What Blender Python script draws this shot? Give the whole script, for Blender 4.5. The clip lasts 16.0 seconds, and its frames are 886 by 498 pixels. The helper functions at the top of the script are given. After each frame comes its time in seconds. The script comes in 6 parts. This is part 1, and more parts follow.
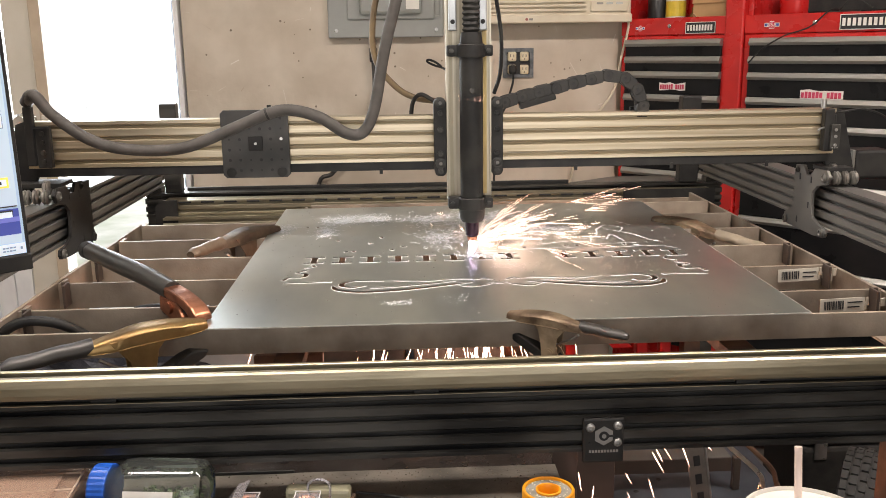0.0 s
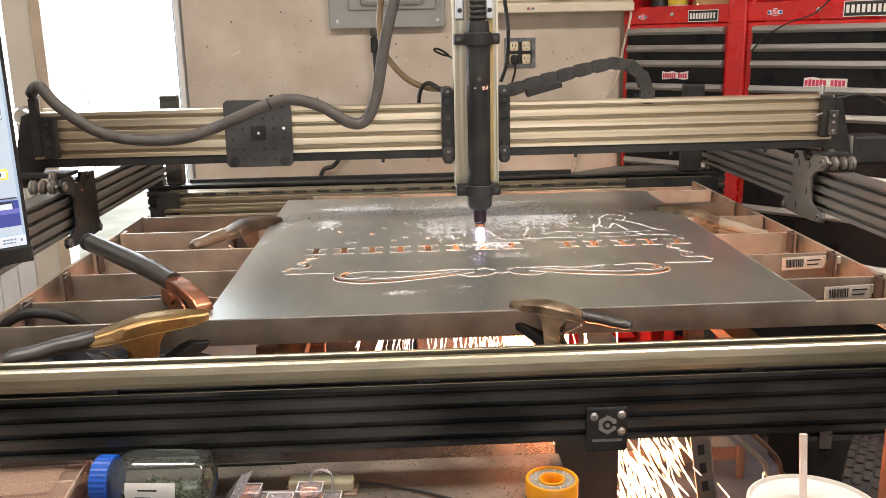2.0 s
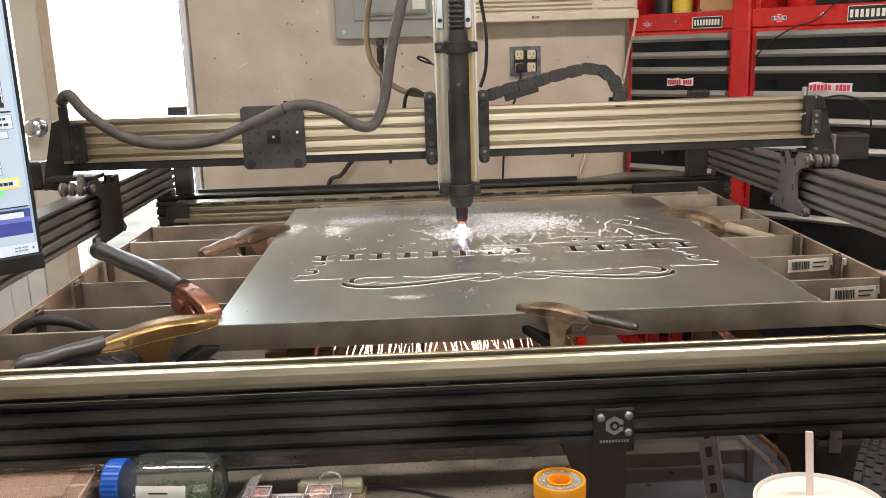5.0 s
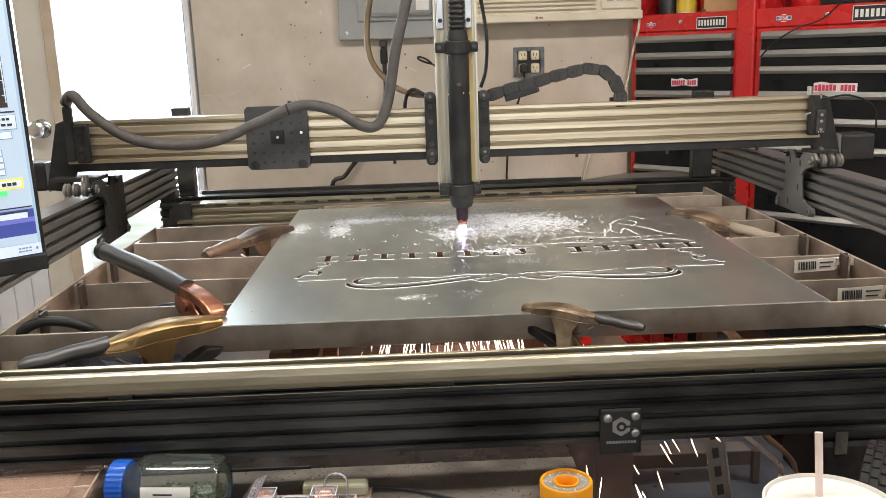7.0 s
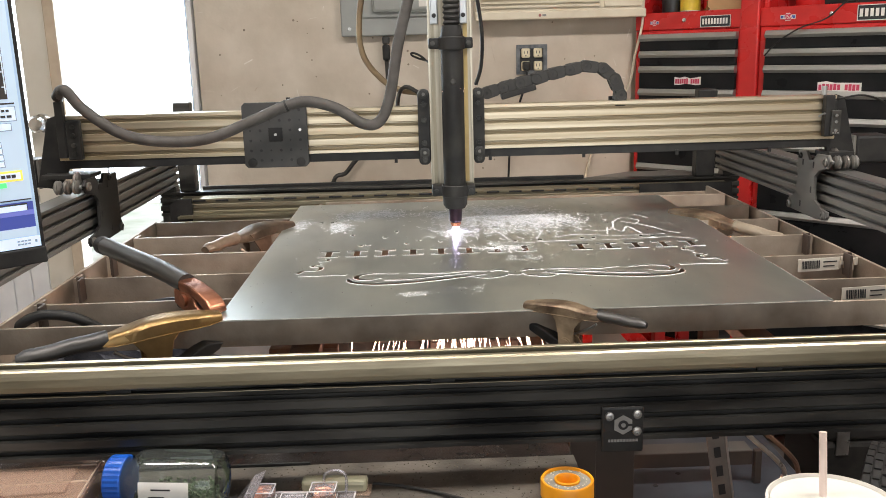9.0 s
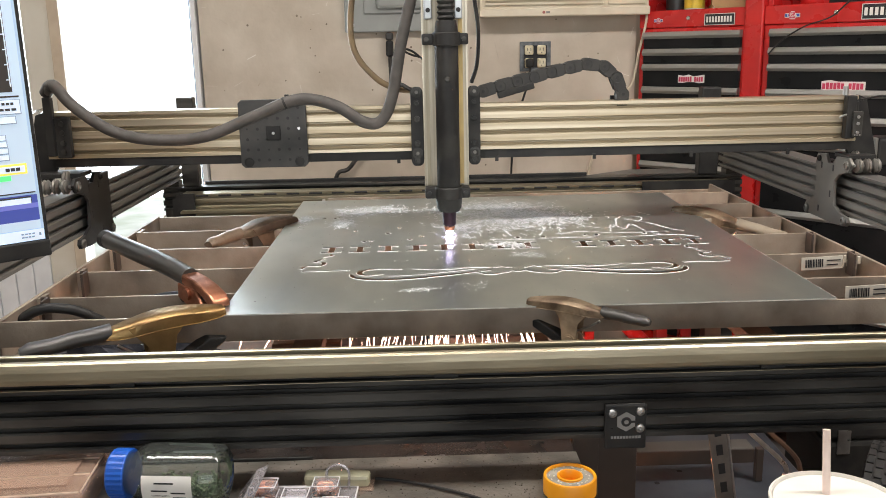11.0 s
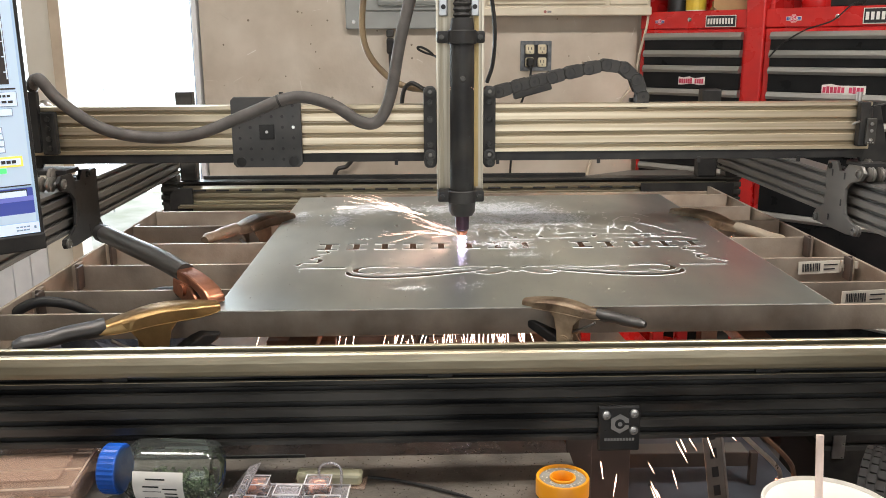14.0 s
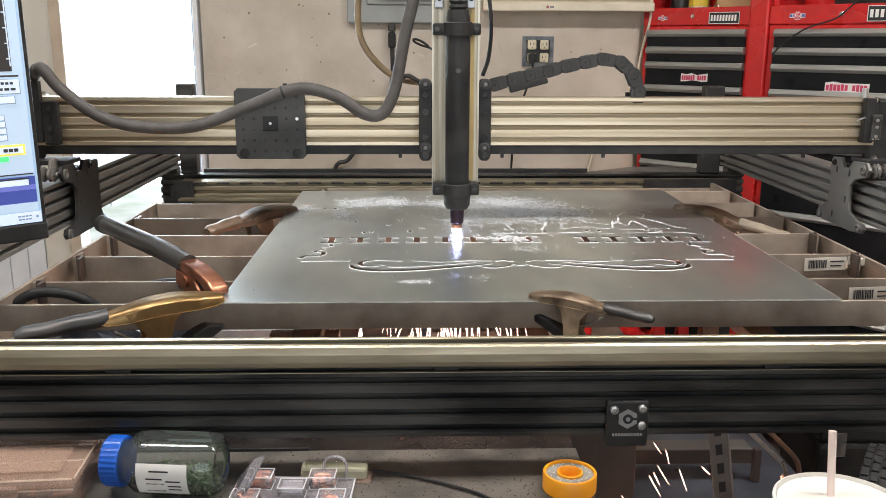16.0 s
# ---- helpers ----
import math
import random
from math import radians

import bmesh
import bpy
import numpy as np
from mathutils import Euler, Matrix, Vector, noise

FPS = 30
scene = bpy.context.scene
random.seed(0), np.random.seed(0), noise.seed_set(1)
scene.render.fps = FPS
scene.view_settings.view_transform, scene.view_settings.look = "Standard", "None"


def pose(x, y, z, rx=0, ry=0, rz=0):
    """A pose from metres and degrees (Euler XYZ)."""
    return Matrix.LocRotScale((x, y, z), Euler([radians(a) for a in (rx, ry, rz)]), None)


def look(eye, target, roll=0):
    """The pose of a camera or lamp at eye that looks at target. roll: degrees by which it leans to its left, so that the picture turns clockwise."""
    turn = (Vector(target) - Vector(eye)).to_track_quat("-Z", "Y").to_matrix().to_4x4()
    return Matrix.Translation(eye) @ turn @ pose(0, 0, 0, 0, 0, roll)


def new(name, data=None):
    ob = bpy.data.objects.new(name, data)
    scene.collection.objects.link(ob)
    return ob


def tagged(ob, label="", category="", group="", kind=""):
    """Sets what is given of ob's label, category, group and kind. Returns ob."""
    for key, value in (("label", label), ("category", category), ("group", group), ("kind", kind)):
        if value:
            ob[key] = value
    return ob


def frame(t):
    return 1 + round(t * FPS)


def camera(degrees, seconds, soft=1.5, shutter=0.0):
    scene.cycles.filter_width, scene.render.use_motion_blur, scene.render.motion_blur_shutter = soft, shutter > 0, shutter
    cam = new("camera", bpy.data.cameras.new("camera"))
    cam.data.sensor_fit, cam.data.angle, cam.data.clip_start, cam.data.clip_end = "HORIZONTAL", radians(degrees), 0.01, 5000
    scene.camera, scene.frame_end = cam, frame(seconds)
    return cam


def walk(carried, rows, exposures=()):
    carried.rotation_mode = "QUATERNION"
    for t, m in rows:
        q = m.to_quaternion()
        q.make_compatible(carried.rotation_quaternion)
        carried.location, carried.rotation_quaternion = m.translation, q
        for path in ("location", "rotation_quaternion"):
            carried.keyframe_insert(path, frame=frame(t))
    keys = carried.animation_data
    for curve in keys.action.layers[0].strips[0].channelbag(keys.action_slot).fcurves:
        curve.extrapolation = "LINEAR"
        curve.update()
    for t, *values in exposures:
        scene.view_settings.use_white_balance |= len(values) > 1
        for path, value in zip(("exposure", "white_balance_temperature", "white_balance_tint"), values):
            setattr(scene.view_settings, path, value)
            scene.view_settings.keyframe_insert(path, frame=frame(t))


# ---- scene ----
cam = camera(53.5, 16.0, soft=0.9)
PATH = [
    (0, (-0.134, -1.1, 1.252), (-0.051, 0.847, 0.799), -0.8),
    (0.5, (-0.133, -1.102, 1.252), (-0.051, 0.845, 0.799), -0.8),
    (1, (-0.138, -1.097, 1.248), (-0.055, 0.848, 0.79), -0.8),
    (1.5, (-0.138, -1.094, 1.247), (-0.057, 0.85, 0.783), -0.9),
    (2, (-0.132, -1.095, 1.247), (-0.057, 0.848, 0.777), -1.2),
    (2.5, (-0.134, -1.098, 1.249), (-0.061, 0.844, 0.777), -1.2),
    (3, (-0.137, -1.101, 1.245), (-0.063, 0.842, 0.777), -1.2),
    (3.5, (-0.135, -1.104, 1.245), (-0.065, 0.84, 0.778), -1.3),
    (4, (-0.129, -1.108, 1.244), (-0.065, 0.837, 0.785), -1.6),
    (6.5, (-0.134, -1.102, 1.237), (-0.079, 0.848, 0.798), -1.9),
    (7, (-0.134, -1.101, 1.237), (-0.082, 0.849, 0.796), -1.9),
    (7.5, (-0.136, -1.096, 1.235), (-0.083, 0.853, 0.792), -1.8),
    (8, (-0.137, -1.094, 1.232), (-0.085, 0.855, 0.787), -1.7),
    (8.5, (-0.138, -1.094, 1.232), (-0.086, 0.855, 0.787), -1.5),
    (9, (-0.135, -1.094, 1.232), (-0.085, 0.855, 0.788), -1.5),
    (11.5, (-0.14, -1.094, 1.23), (-0.092, 0.853, 0.776), -0.9),
    (12, (-0.141, -1.089, 1.231), (-0.091, 0.857, 0.774), -0.6),
    (12.5, (-0.14, -1.091, 1.232), (-0.09, 0.856, 0.778), -0.5),
    (13, (-0.139, -1.091, 1.232), (-0.088, 0.857, 0.779), -0.4),
    (13.5, (-0.136, -1.091, 1.232), (-0.084, 0.857, 0.78), -0.3),
    (14, (-0.135, -1.091, 1.231), (-0.085, 0.856, 0.776), -0.3),
    (14.5, (-0.139, -1.088, 1.228), (-0.083, 0.859, 0.774), -0.1),
    (15, (-0.141, -1.088, 1.227), (-0.084, 0.859, 0.772), -0.0),
    (15.5, (-0.143, -1.087, 1.226), (-0.085, 0.859, 0.768), 0.0),
    (16, (-0.148, -1.082, 1.223), (-0.089, 0.864, 0.762), 0.2),
]
walk(cam, [(t, look(eye, target, roll)) for t, eye, target, roll in PATH], [(0, 0, 6750, 14), (4, 0, 6750, 14), (6.5, -0.1, 6350, 10), (7, 0, 6350, 10), (12, 0, 6350, 10), (14.5, 0, 6350, 10), (16, 0, 6100, 10)])

# ---- light ----
world = bpy.data.worlds.new("world")
scene.world = world
world.use_nodes = True
wn = world.node_tree
sky = wn.nodes.new("ShaderNodeTexSky")
sky.sky_type, sky.sun_disc = "NISHITA", False
sky.sun_elevation, sky.sun_rotation = radians(38), radians(-40)
wn.links.new(sky.outputs["Color"], wn.nodes["Background"].inputs["Color"])
wn.nodes["Background"].inputs["Strength"].default_value = 0.12
sun_data = bpy.data.lights.new("sun", "SUN")
sun_data.energy, sun_data.angle, sun_data.color = 4.5, radians(0.5), (1.0, 0.95, 0.88)
sun = new("sun", sun_data)
sun.matrix_world = look((-4, 6, 6), (0, 0, 0))


def area_lamp(name, eye, target, sx, sy, watts, color):
    data = bpy.data.lights.new(name, "AREA")
    data.shape, data.size, data.size_y, data.energy, data.color = "RECTANGLE", sx, sy, watts, color
    ob = new(name, data)
    ob.matrix_world = look(eye, target)
    return ob


LAMP_A = (-0.70, -0.15, 2.40)
LAMP_B = (1.00, -0.15, 2.40)
area_lamp("tube_light_near", LAMP_A, (LAMP_A[0], LAMP_A[1], 0), 1.2, 0.22, 28, (1.0, 0.92, 0.84))
area_lamp("tube_light_far", LAMP_B, (LAMP_B[0], LAMP_B[1], 0), 1.2, 0.22, 36, (1.0, 0.92, 0.84))
area_lamp("doorway_light", (-1.04, 1.90, 1.2), (-1.0, 0, 1.0), 0.4, 1.8, 28, (0.80, 0.91, 1.0))
# unseen fill lamp added behind the camera to brighten the front faces
area_lamp("front_fill_light", (0.1, -3.12, 1.45), (0.1, 0, 1.2), 3.0, 1.7, 27, (1.0, 0.96, 0.91))
scene.view_settings.exposure = 0.0

# ---- materials ----


def mat(name, c1, c2=None, rough=0.5, metal=0.0, scale=20.0, bump=0.0, fine=200.0, vary=0.12, stretch=(1, 1, 1), spread=(0.35, 0.65), island=0.0):
    m = bpy.data.materials.new(name)
    m.use_nodes = True
    nt = m.node_tree
    b = nt.nodes["Principled BSDF"]
    c2 = c2 or tuple(v * 0.7 for v in c1)
    tc = nt.nodes.new("ShaderNodeTexCoord")
    mp = nt.nodes.new("ShaderNodeMapping")
    mp.inputs["Scale"].default_value = stretch
    nt.links.new(tc.outputs["Object"], mp.inputs["Vector"])
    n1 = nt.nodes.new("ShaderNodeTexNoise")
    n1.inputs["Scale"].default_value, n1.inputs["Detail"].default_value = scale, 6
    n2 = nt.nodes.new("ShaderNodeTexNoise")
    n2.inputs["Scale"].default_value, n2.inputs["Detail"].default_value = fine, 3
    for n in (n1, n2):
        nt.links.new(mp.outputs["Vector"], n.inputs["Vector"])
    ramp = nt.nodes.new("ShaderNodeMapRange")
    ramp.inputs["From Min"].default_value, ramp.inputs["From Max"].default_value = spread
    nt.links.new(n1.outputs["Fac"], ramp.inputs["Value"])
    mix = nt.nodes.new("ShaderNodeMix")
    mix.data_type = "RGBA"
    mix.inputs[6].default_value, mix.inputs[7].default_value = (*c1, 1), (*c2, 1)
    nt.links.new(ramp.outputs["Result"], mix.inputs[0])
    last = mix.outputs[2]
    if island:
        info = nt.nodes.new("ShaderNodeObjectInfo")
        hsv = nt.nodes.new("ShaderNodeHueSaturation")
        mr = nt.nodes.new("ShaderNodeMapRange")
        mr.inputs["To Min"].default_value, mr.inputs["To Max"].default_value = 1 - island, 1 + island
        nt.links.new(info.outputs["Random"], mr.inputs["Value"])
        nt.links.new(mr.outputs["Result"], hsv.inputs["Value"])
        nt.links.new(last, hsv.inputs["Color"])
        last = hsv.outputs["Color"]
    nt.links.new(last, b.inputs["Base Color"])
    rr = nt.nodes.new("ShaderNodeMapRange")
    rr.inputs["To Min"].default_value, rr.inputs["To Max"].default_value = max(0.02, rough - vary), min(1, rough + vary)
    nt.links.new(n1.outputs["Fac"], rr.inputs["Value"])
    nt.links.new(rr.outputs["Result"], b.inputs["Roughness"])
    b.inputs["Metallic"].default_value = metal
    if bump:
        bp = nt.nodes.new("ShaderNodeBump")
        bp.inputs["Strength"].default_value, bp.inputs["Distance"].default_value = bump, 0.002
        nt.links.new(n2.outputs["Fac"], bp.inputs["Height"])
        nt.links.new(bp.outputs["Normal"], b.inputs["Normal"])
    return m


def glow(name, color, strength):
    m = bpy.data.materials.new(name)
    m.use_nodes = True
    b = m.node_tree.nodes["Principled BSDF"]
    b.inputs["Base Color"].default_value = (*color, 1)
    b.inputs["Emission Color"].default_value = (*color, 1)
    b.inputs["Emission Strength"].default_value = strength
    return m


def clear(name, color, rough=0.08, ior=1.45, alpha=0.35):
    m = bpy.data.materials.new(name)
    m.use_nodes = True
    b = m.node_tree.nodes["Principled BSDF"]
    b.inputs["Base Color"].default_value = (*color, 1)
    b.inputs["Roughness"].default_value = rough
    b.inputs["IOR"].default_value = ior
    b.inputs["Alpha"].default_value = alpha
    return m



def film_plastic(name, tint, haze, amount, rough=0.05, ior=1.6):
    """A thin clear wall: see-through tint, a little milky haze and a mirror gloss."""
    m = bpy.data.materials.new(name)
    m.use_nodes = True
    nt = m.node_tree
    nt.nodes.remove(nt.nodes["Principled BSDF"])
    out = nt.nodes["Material Output"]
    see, milk, shine = (nt.nodes.new(k) for k in ("ShaderNodeBsdfTransparent", "ShaderNodeBsdfDiffuse", "ShaderNodeBsdfGlossy"))
    see.inputs["Color"].default_value = (*tint, 1)
    milk.inputs["Color"].default_value = (*haze, 1)
    shine.inputs["Roughness"].default_value = rough
    a, b = nt.nodes.new("ShaderNodeMixShader"), nt.nodes.new("ShaderNodeMixShader")
    a.inputs[0].default_value = amount
    nt.links.new(see.outputs[0], a.inputs[1])
    nt.links.new(milk.outputs[0], a.inputs[2])
    fr = nt.nodes.new("ShaderNodeFresnel")
    fr.inputs["IOR"].default_value = ior
    nt.links.new(fr.outputs[0], b.inputs[0])
    nt.links.new(a.outputs[0], b.inputs[1])
    nt.links.new(shine.outputs[0], b.inputs[2])
    nt.links.new(b.outputs[0], out.inputs["Surface"])
    return m


ALU = mat("bare_aluminium", (0.74, 0.66, 0.52), (0.46, 0.37, 0.24), 0.36, 0.85, 150, 0.05, 300, 0.10, (0.012, 1, 1), (0.3, 0.7))
ALU_GREY = mat("weathered_aluminium", (0.47, 0.42, 0.31), (0.25, 0.22, 0.155), 0.40, 0.9, 46, 0.10, 200, 0.14, (0.10, 1, 1), (0.34, 0.66))
BLACK_ALU = mat("black_anodised_aluminium", (0.008, 0.008, 0.008), (0.070, 0.068, 0.062), 0.36, 0.2, 14, 0.14, 240, 0.16, (0.45, 1, 1.8), (0.40, 0.66))
BLACK_PL = mat("black_powder_coat", (0.016, 0.016, 0.017), (0.032, 0.031, 0.029), 0.5, 0.0, 30, 0.1, 500)
GREY_RAIL = mat("dusty_black_aluminium", (0.13, 0.126, 0.120), (0.22, 0.21, 0.19), 0.46, 0.4, 8, 0.08, 250, 0.1, (1, 0.2, 1))
PLATE = mat("mill_steel_sheet", (0.68, 0.725, 0.70), (0.43, 0.475, 0.475), 0.32, 0.95, 7, 0.05, 500, 0.08, (1, 0.4, 1), (0.3, 0.7))
RAW_EDGE = mat("bright_cut_edge", (0.94, 0.95, 0.97), (0.80, 0.83, 0.86), 0.6, 0.0, 80, 0.3, 400)
SHEARED = mat("sheared_steel_edge", (0.66, 0.65, 0.60), (0.45, 0.44, 0.40), 0.45, 0.2, 60, 0.1, 300)
SLAT = mat("brown_oxidised_steel", (0.42, 0.355, 0.285), (0.23, 0.185, 0.145), 0.5, 0.35, 12, 0.15, 260, 0.1, island=0.15)
RUST = mat("rusty_steel", (0.20, 0.105, 0.062), (0.09, 0.055, 0.04), 0.6, 0.3, 18, 0.2, 300)
RUBBER = mat("grey_rubber", (0.022, 0.021, 0.020), (0.045, 0.042, 0.038), 0.40, 0.0, 25, 0.08, 300)
HOSE = mat("grey_hose_sleeve", (0.095, 0.086, 0.080), (0.062, 0.056, 0.052), 0.6, 0.0, 30, 0.25, 900)
BROWN_HOSE = mat("tan_hose", (0.23, 0.165, 0.09), (0.15, 0.105, 0.06), 0.5, 0.0, 20)
COPPER = mat("copper", (0.54, 0.235, 0.135), (0.24, 0.105, 0.065), 0.40, 0.9, 30, 0.1, 300)
BRIGHT_COPPER = mat("bright_new_copper", (0.90, 0.42, 0.22), (0.70, 0.28, 0.13), 0.28, 0.7, 60, 0.05, 300)
BRASS = mat("yellow_zinc_plating", (0.56, 0.38, 0.16), (0.30, 0.19, 0.085), 0.38, 0.85, 22, 0.1, 300)
TAN = mat("worn_tan_steel", (0.60, 0.47, 0.32), (0.20, 0.14, 0.09), 0.45, 0.5, 34, 0.2, 300)
# coppery jaw colour with reflected orange light mixed in
ORANGE_LIT_JAW = mat("orange_lit_coppery_steel", (0.42, 0.11, 0.045), (0.22, 0.075, 0.04), 0.45, 0.2, 30, 0.2, 300)
TAN_GRIP = mat("faded_tan_vinyl", (0.30, 0.25, 0.185), (0.20, 0.165, 0.12), 0.6, 0.0, 18, 0.15, 300)
BROWN_ARM = mat("brown_burnt_steel", (0.32, 0.23, 0.16), (0.12, 0.085, 0.06), 0.45, 0.5, 24, 0.2, 300)
STEEL = mat("zinc_steel", (0.60, 0.60, 0.60), (0.45, 0.45, 0.45), 0.3, 0.95, 40)
CHROME = mat("polished_steel", (0.75, 0.75, 0.74), (0.6, 0.6, 0.6), 0.18, 1.0, 30)
WALL = mat("cream_wall_paint", (0.655, 0.585, 0.495), (0.50, 0.430, 0.345), 0.72, 0.0, 6.0, 0.6, 60, 0.08, (1, 1, 1), (0.36, 0.70))
# darker cream copy for hidden walls, toned to bounce light onto the sheet
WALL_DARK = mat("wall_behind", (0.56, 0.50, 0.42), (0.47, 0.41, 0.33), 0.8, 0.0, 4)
WHITE = mat("white_trim_paint", (0.84, 0.84, 0.85), (0.74, 0.74, 0.76), 0.5, 0.0, 10, 0.1)
DOOR = mat("cream_door_paint", (0.72, 0.68, 0.60), (0.64, 0.59, 0.50), 0.5, 0.0, 6, 0.08)
FLOOR = mat("dirty_concrete", (0.20, 0.18, 0.16), (0.10, 0.09, 0.08), 0.8, 0.0, 6, 0.3, 120)
CEIL = mat("ceiling_board", (0.62, 0.58, 0.52), (0.55, 0.50, 0.44), 0.85, 0.0, 5)
RED = mat("red_enamel", (0.60, 0.022, 0.020), (0.48, 0.018, 0.018), 0.28, 0.0, 12, 0.02, 300)
DRAWER = mat("black_drawer_enamel", (0.009, 0.010, 0.011), (0.018, 0.018, 0.019), 0.30, 0.0, 10, 0.03, 300)
DRAWER.node_tree.nodes["Principled BSDF"].inputs["Specular IOR Level"].default_value = 0.12
BLACK_PL.node_tree.nodes["Principled BSDF"].inputs["Specular IOR Level"].default_value = 0.30
STRIP = mat("drawer_pull_aluminium", (0.52, 0.52, 0.50), (0.42, 0.42, 0.40), 0.36, 0.8, 14, 0.03, 300, 0.1, (0.3, 1, 1))
PANEL_GREY = mat("grey_panel_enamel", (0.33, 0.345, 0.33), (0.28, 0.29, 0.275), 0.42, 0.0, 10, 0.05)
CREAM_PL = mat("cream_plastic", (0.74, 0.67, 0.53), (0.66, 0.58, 0.44), 0.42, 0.0, 14)
IVORY = mat("ivory_plastic", (0.78, 0.70, 0.50), (0.70, 0.62, 0.44), 0.35, 0.0, 14)
BENCH = mat("black_grimy_bench", (0.14, 0.125, 0.105), (0.052, 0.047, 0.040), 0.55, 0.1, 14, 0.3, 220, 0.12)
CLEAR_JAR = film_plastic("clear_jar_plastic", (0.88, 0.91, 0.89), (0.5, 0.55, 0.52), 0.07, 0.06, 1.65)
CLEAR_BOX = clear("cloudy_box_plastic", (0.52, 0.36, 0.27), 0.22, 1.5, 0.42)
BOX_EDGE = clear("box_plastic_ridge", (0.66, 0.52, 0.42), 0.2, 1.5, 0.65)
# whitish rods on the pack's folded edges, their gloss highlights put into colour
EDGE_GLINT = clear("edge_glint_plastic", (0.90, 0.88, 0.90), 0.1, 1.6, 0.6)
CLEAR_PACK = film_plastic("clear_pack_plastic", (0.94, 0.92, 0.94), (0.90, 0.86, 0.90), 0.22, 0.05, 1.8)
BLUE = mat("blue_cap_plastic", (0.012, 0.10, 0.50), (0.010, 0.08, 0.40), 0.35, 0.0, 20)
YELLOW = mat("yellow_orange_plastic", (0.85, 0.36, 0.012), (0.75, 0.29, 0.010), 0.35, 0.0, 20)
TAPE = mat("grey_tape_winding", (0.30, 0.29, 0.26), (0.20, 0.19, 0.17), 0.6, 0.0, 60)
PAPER = mat("white_paper_label", (0.80, 0.78, 0.74), (0.72, 0.70, 0.65), 0.7, 0.0, 30)
INK = mat("black_ink", (0.02, 0.02, 0.022), None, 0.6)
CUP = mat("white_foam_cup", (0.74, 0.71, 0.65), (0.68, 0.65, 0.59), 0.6, 0.0, 30, 0.08)
STRAW = mat("translucent_straw", (0.80, 0.66, 0.60), (0.72, 0.58, 0.52), 0.35, 0.0, 30)
CARD = mat("brown_cardboard", (0.52, 0.33, 0.16), (0.44, 0.27, 0.13), 0.75, 0.0, 12)
PINK = mat("pink_red_sticker", (0.62, 0.06, 0.13), (0.55, 0.05, 0.11), 0.45)
BLUE_INK = mat("blue_sticker", (0.05, 0.10, 0.42), None, 0.45)
GREEN = mat("green_bits", (0.10, 0.17, 0.07), (0.20, 0.24, 0.14), 0.6, 0.0, 120)
NAVY = mat("dark_blue_sheet_metal", (0.095, 0.110, 0.135), (0.060, 0.070, 0.086), 0.45, 0.2, 10, 0.05)
TYRE = mat("tyre_rubber", (0.030, 0.030, 0.030), (0.050, 0.049, 0.047), 0.7, 0.0, 30, 0.2)
GRASS = mat("pale_scrubby_ground", (0.36, 0.37, 0.28), (0.55, 0.54, 0.48), 0.9, 0.0, 3, 0.3, 60)
SHEET = mat("galvanised_sheet", (0.58, 0.60, 0.62), (0.46, 0.48, 0.50), 0.38, 0.7, 18)
PURPLE = mat("heat_stained_nozzle", (0.035, 0.022, 0.038), (0.06, 0.03, 0.045), 0.35, 0.6, 60)
ZINC_DULL = mat("dull_zinc", (0.28, 0.26, 0.24), (0.18, 0.165, 0.15), 0.45, 0.7, 20)
TAG = mat("grimy_tag_paper", (0.62, 0.58, 0.50), (0.50, 0.46, 0.39), 0.7, 0.0, 40)
DARK_TUB = mat("dark_brown_paint", (0.045, 0.034, 0.028), (0.07, 0.05, 0.04), 0.42, 0.0, 12)
SKY_GLOW = glow("bright_overcast_distance", (0.93, 0.97, 1.0), 3.6)
SPARK = glow("spark", (1.0, 0.56, 0.42), 13.0)
SPARK_HOT = glow("hot_spark", (1.0, 0.66, 0.50), 18.0)
ARC = glow("plasma_arc", (0.76, 0.66, 1.0), 80.0)
SCREEN = glow("screen_grey_blue", (0.38, 0.52, 0.66), 0.40)
SCREEN_DARK = glow("screen_navy", (0.05, 0.07, 0.30), 0.6)
SCREEN_WHITE = glow("screen_white", (0.66, 0.76, 0.88), 0.48)
SCREEN_PALE = glow("screen_pale_blue", (0.50, 0.62, 0.76), 0.42)
SCREEN_EDGE = glow("screen_mid_grey", (0.20, 0.24, 0.30), 0.5)
SCREEN_BLUE = glow("screen_blue", (0.16, 0.18, 0.55), 0.45)
SCREEN_YELLOW = glow("screen_yellow", (0.85, 0.66, 0.10), 0.7)
SCREEN_GREEN = glow("screen_green", (0.10, 0.85, 0.20), 0.8)
SCREEN_BLACK = glow("screen_black", (0.035, 0.030, 0.028), 0.4)

# ---- mesh tools ----


def finish(bm, name, material, parent=None, label="", smooth=False):
    bmesh.ops.recalc_face_normals(bm, faces=bm.faces)
    me = bpy.data.meshes.new(name)
    bm.to_mesh(me)
    bm.free()
    me.materials.append(material)
    if smooth:
        me.polygons.foreach_set("use_smooth", [True] * len(me.polygons))
        me.set_sharp_from_angle(angle=radians(40))
    ob = new(name, me)
    if parent is not None:
        ob.parent = parent
    if label:
        ob["label"] = label
    return ob


def part(name, bm, material, parent, label="", smooth=False):
    return finish(bm, name, material, parent, label, smooth)


def thing(name, label, category, m=None, group="", kind=""):
    ob = new(name)
    ob.empty_display_size = 0.05
    if m is not None:
        ob.matrix_world = m
    return tagged(ob, label, category, group, kind)


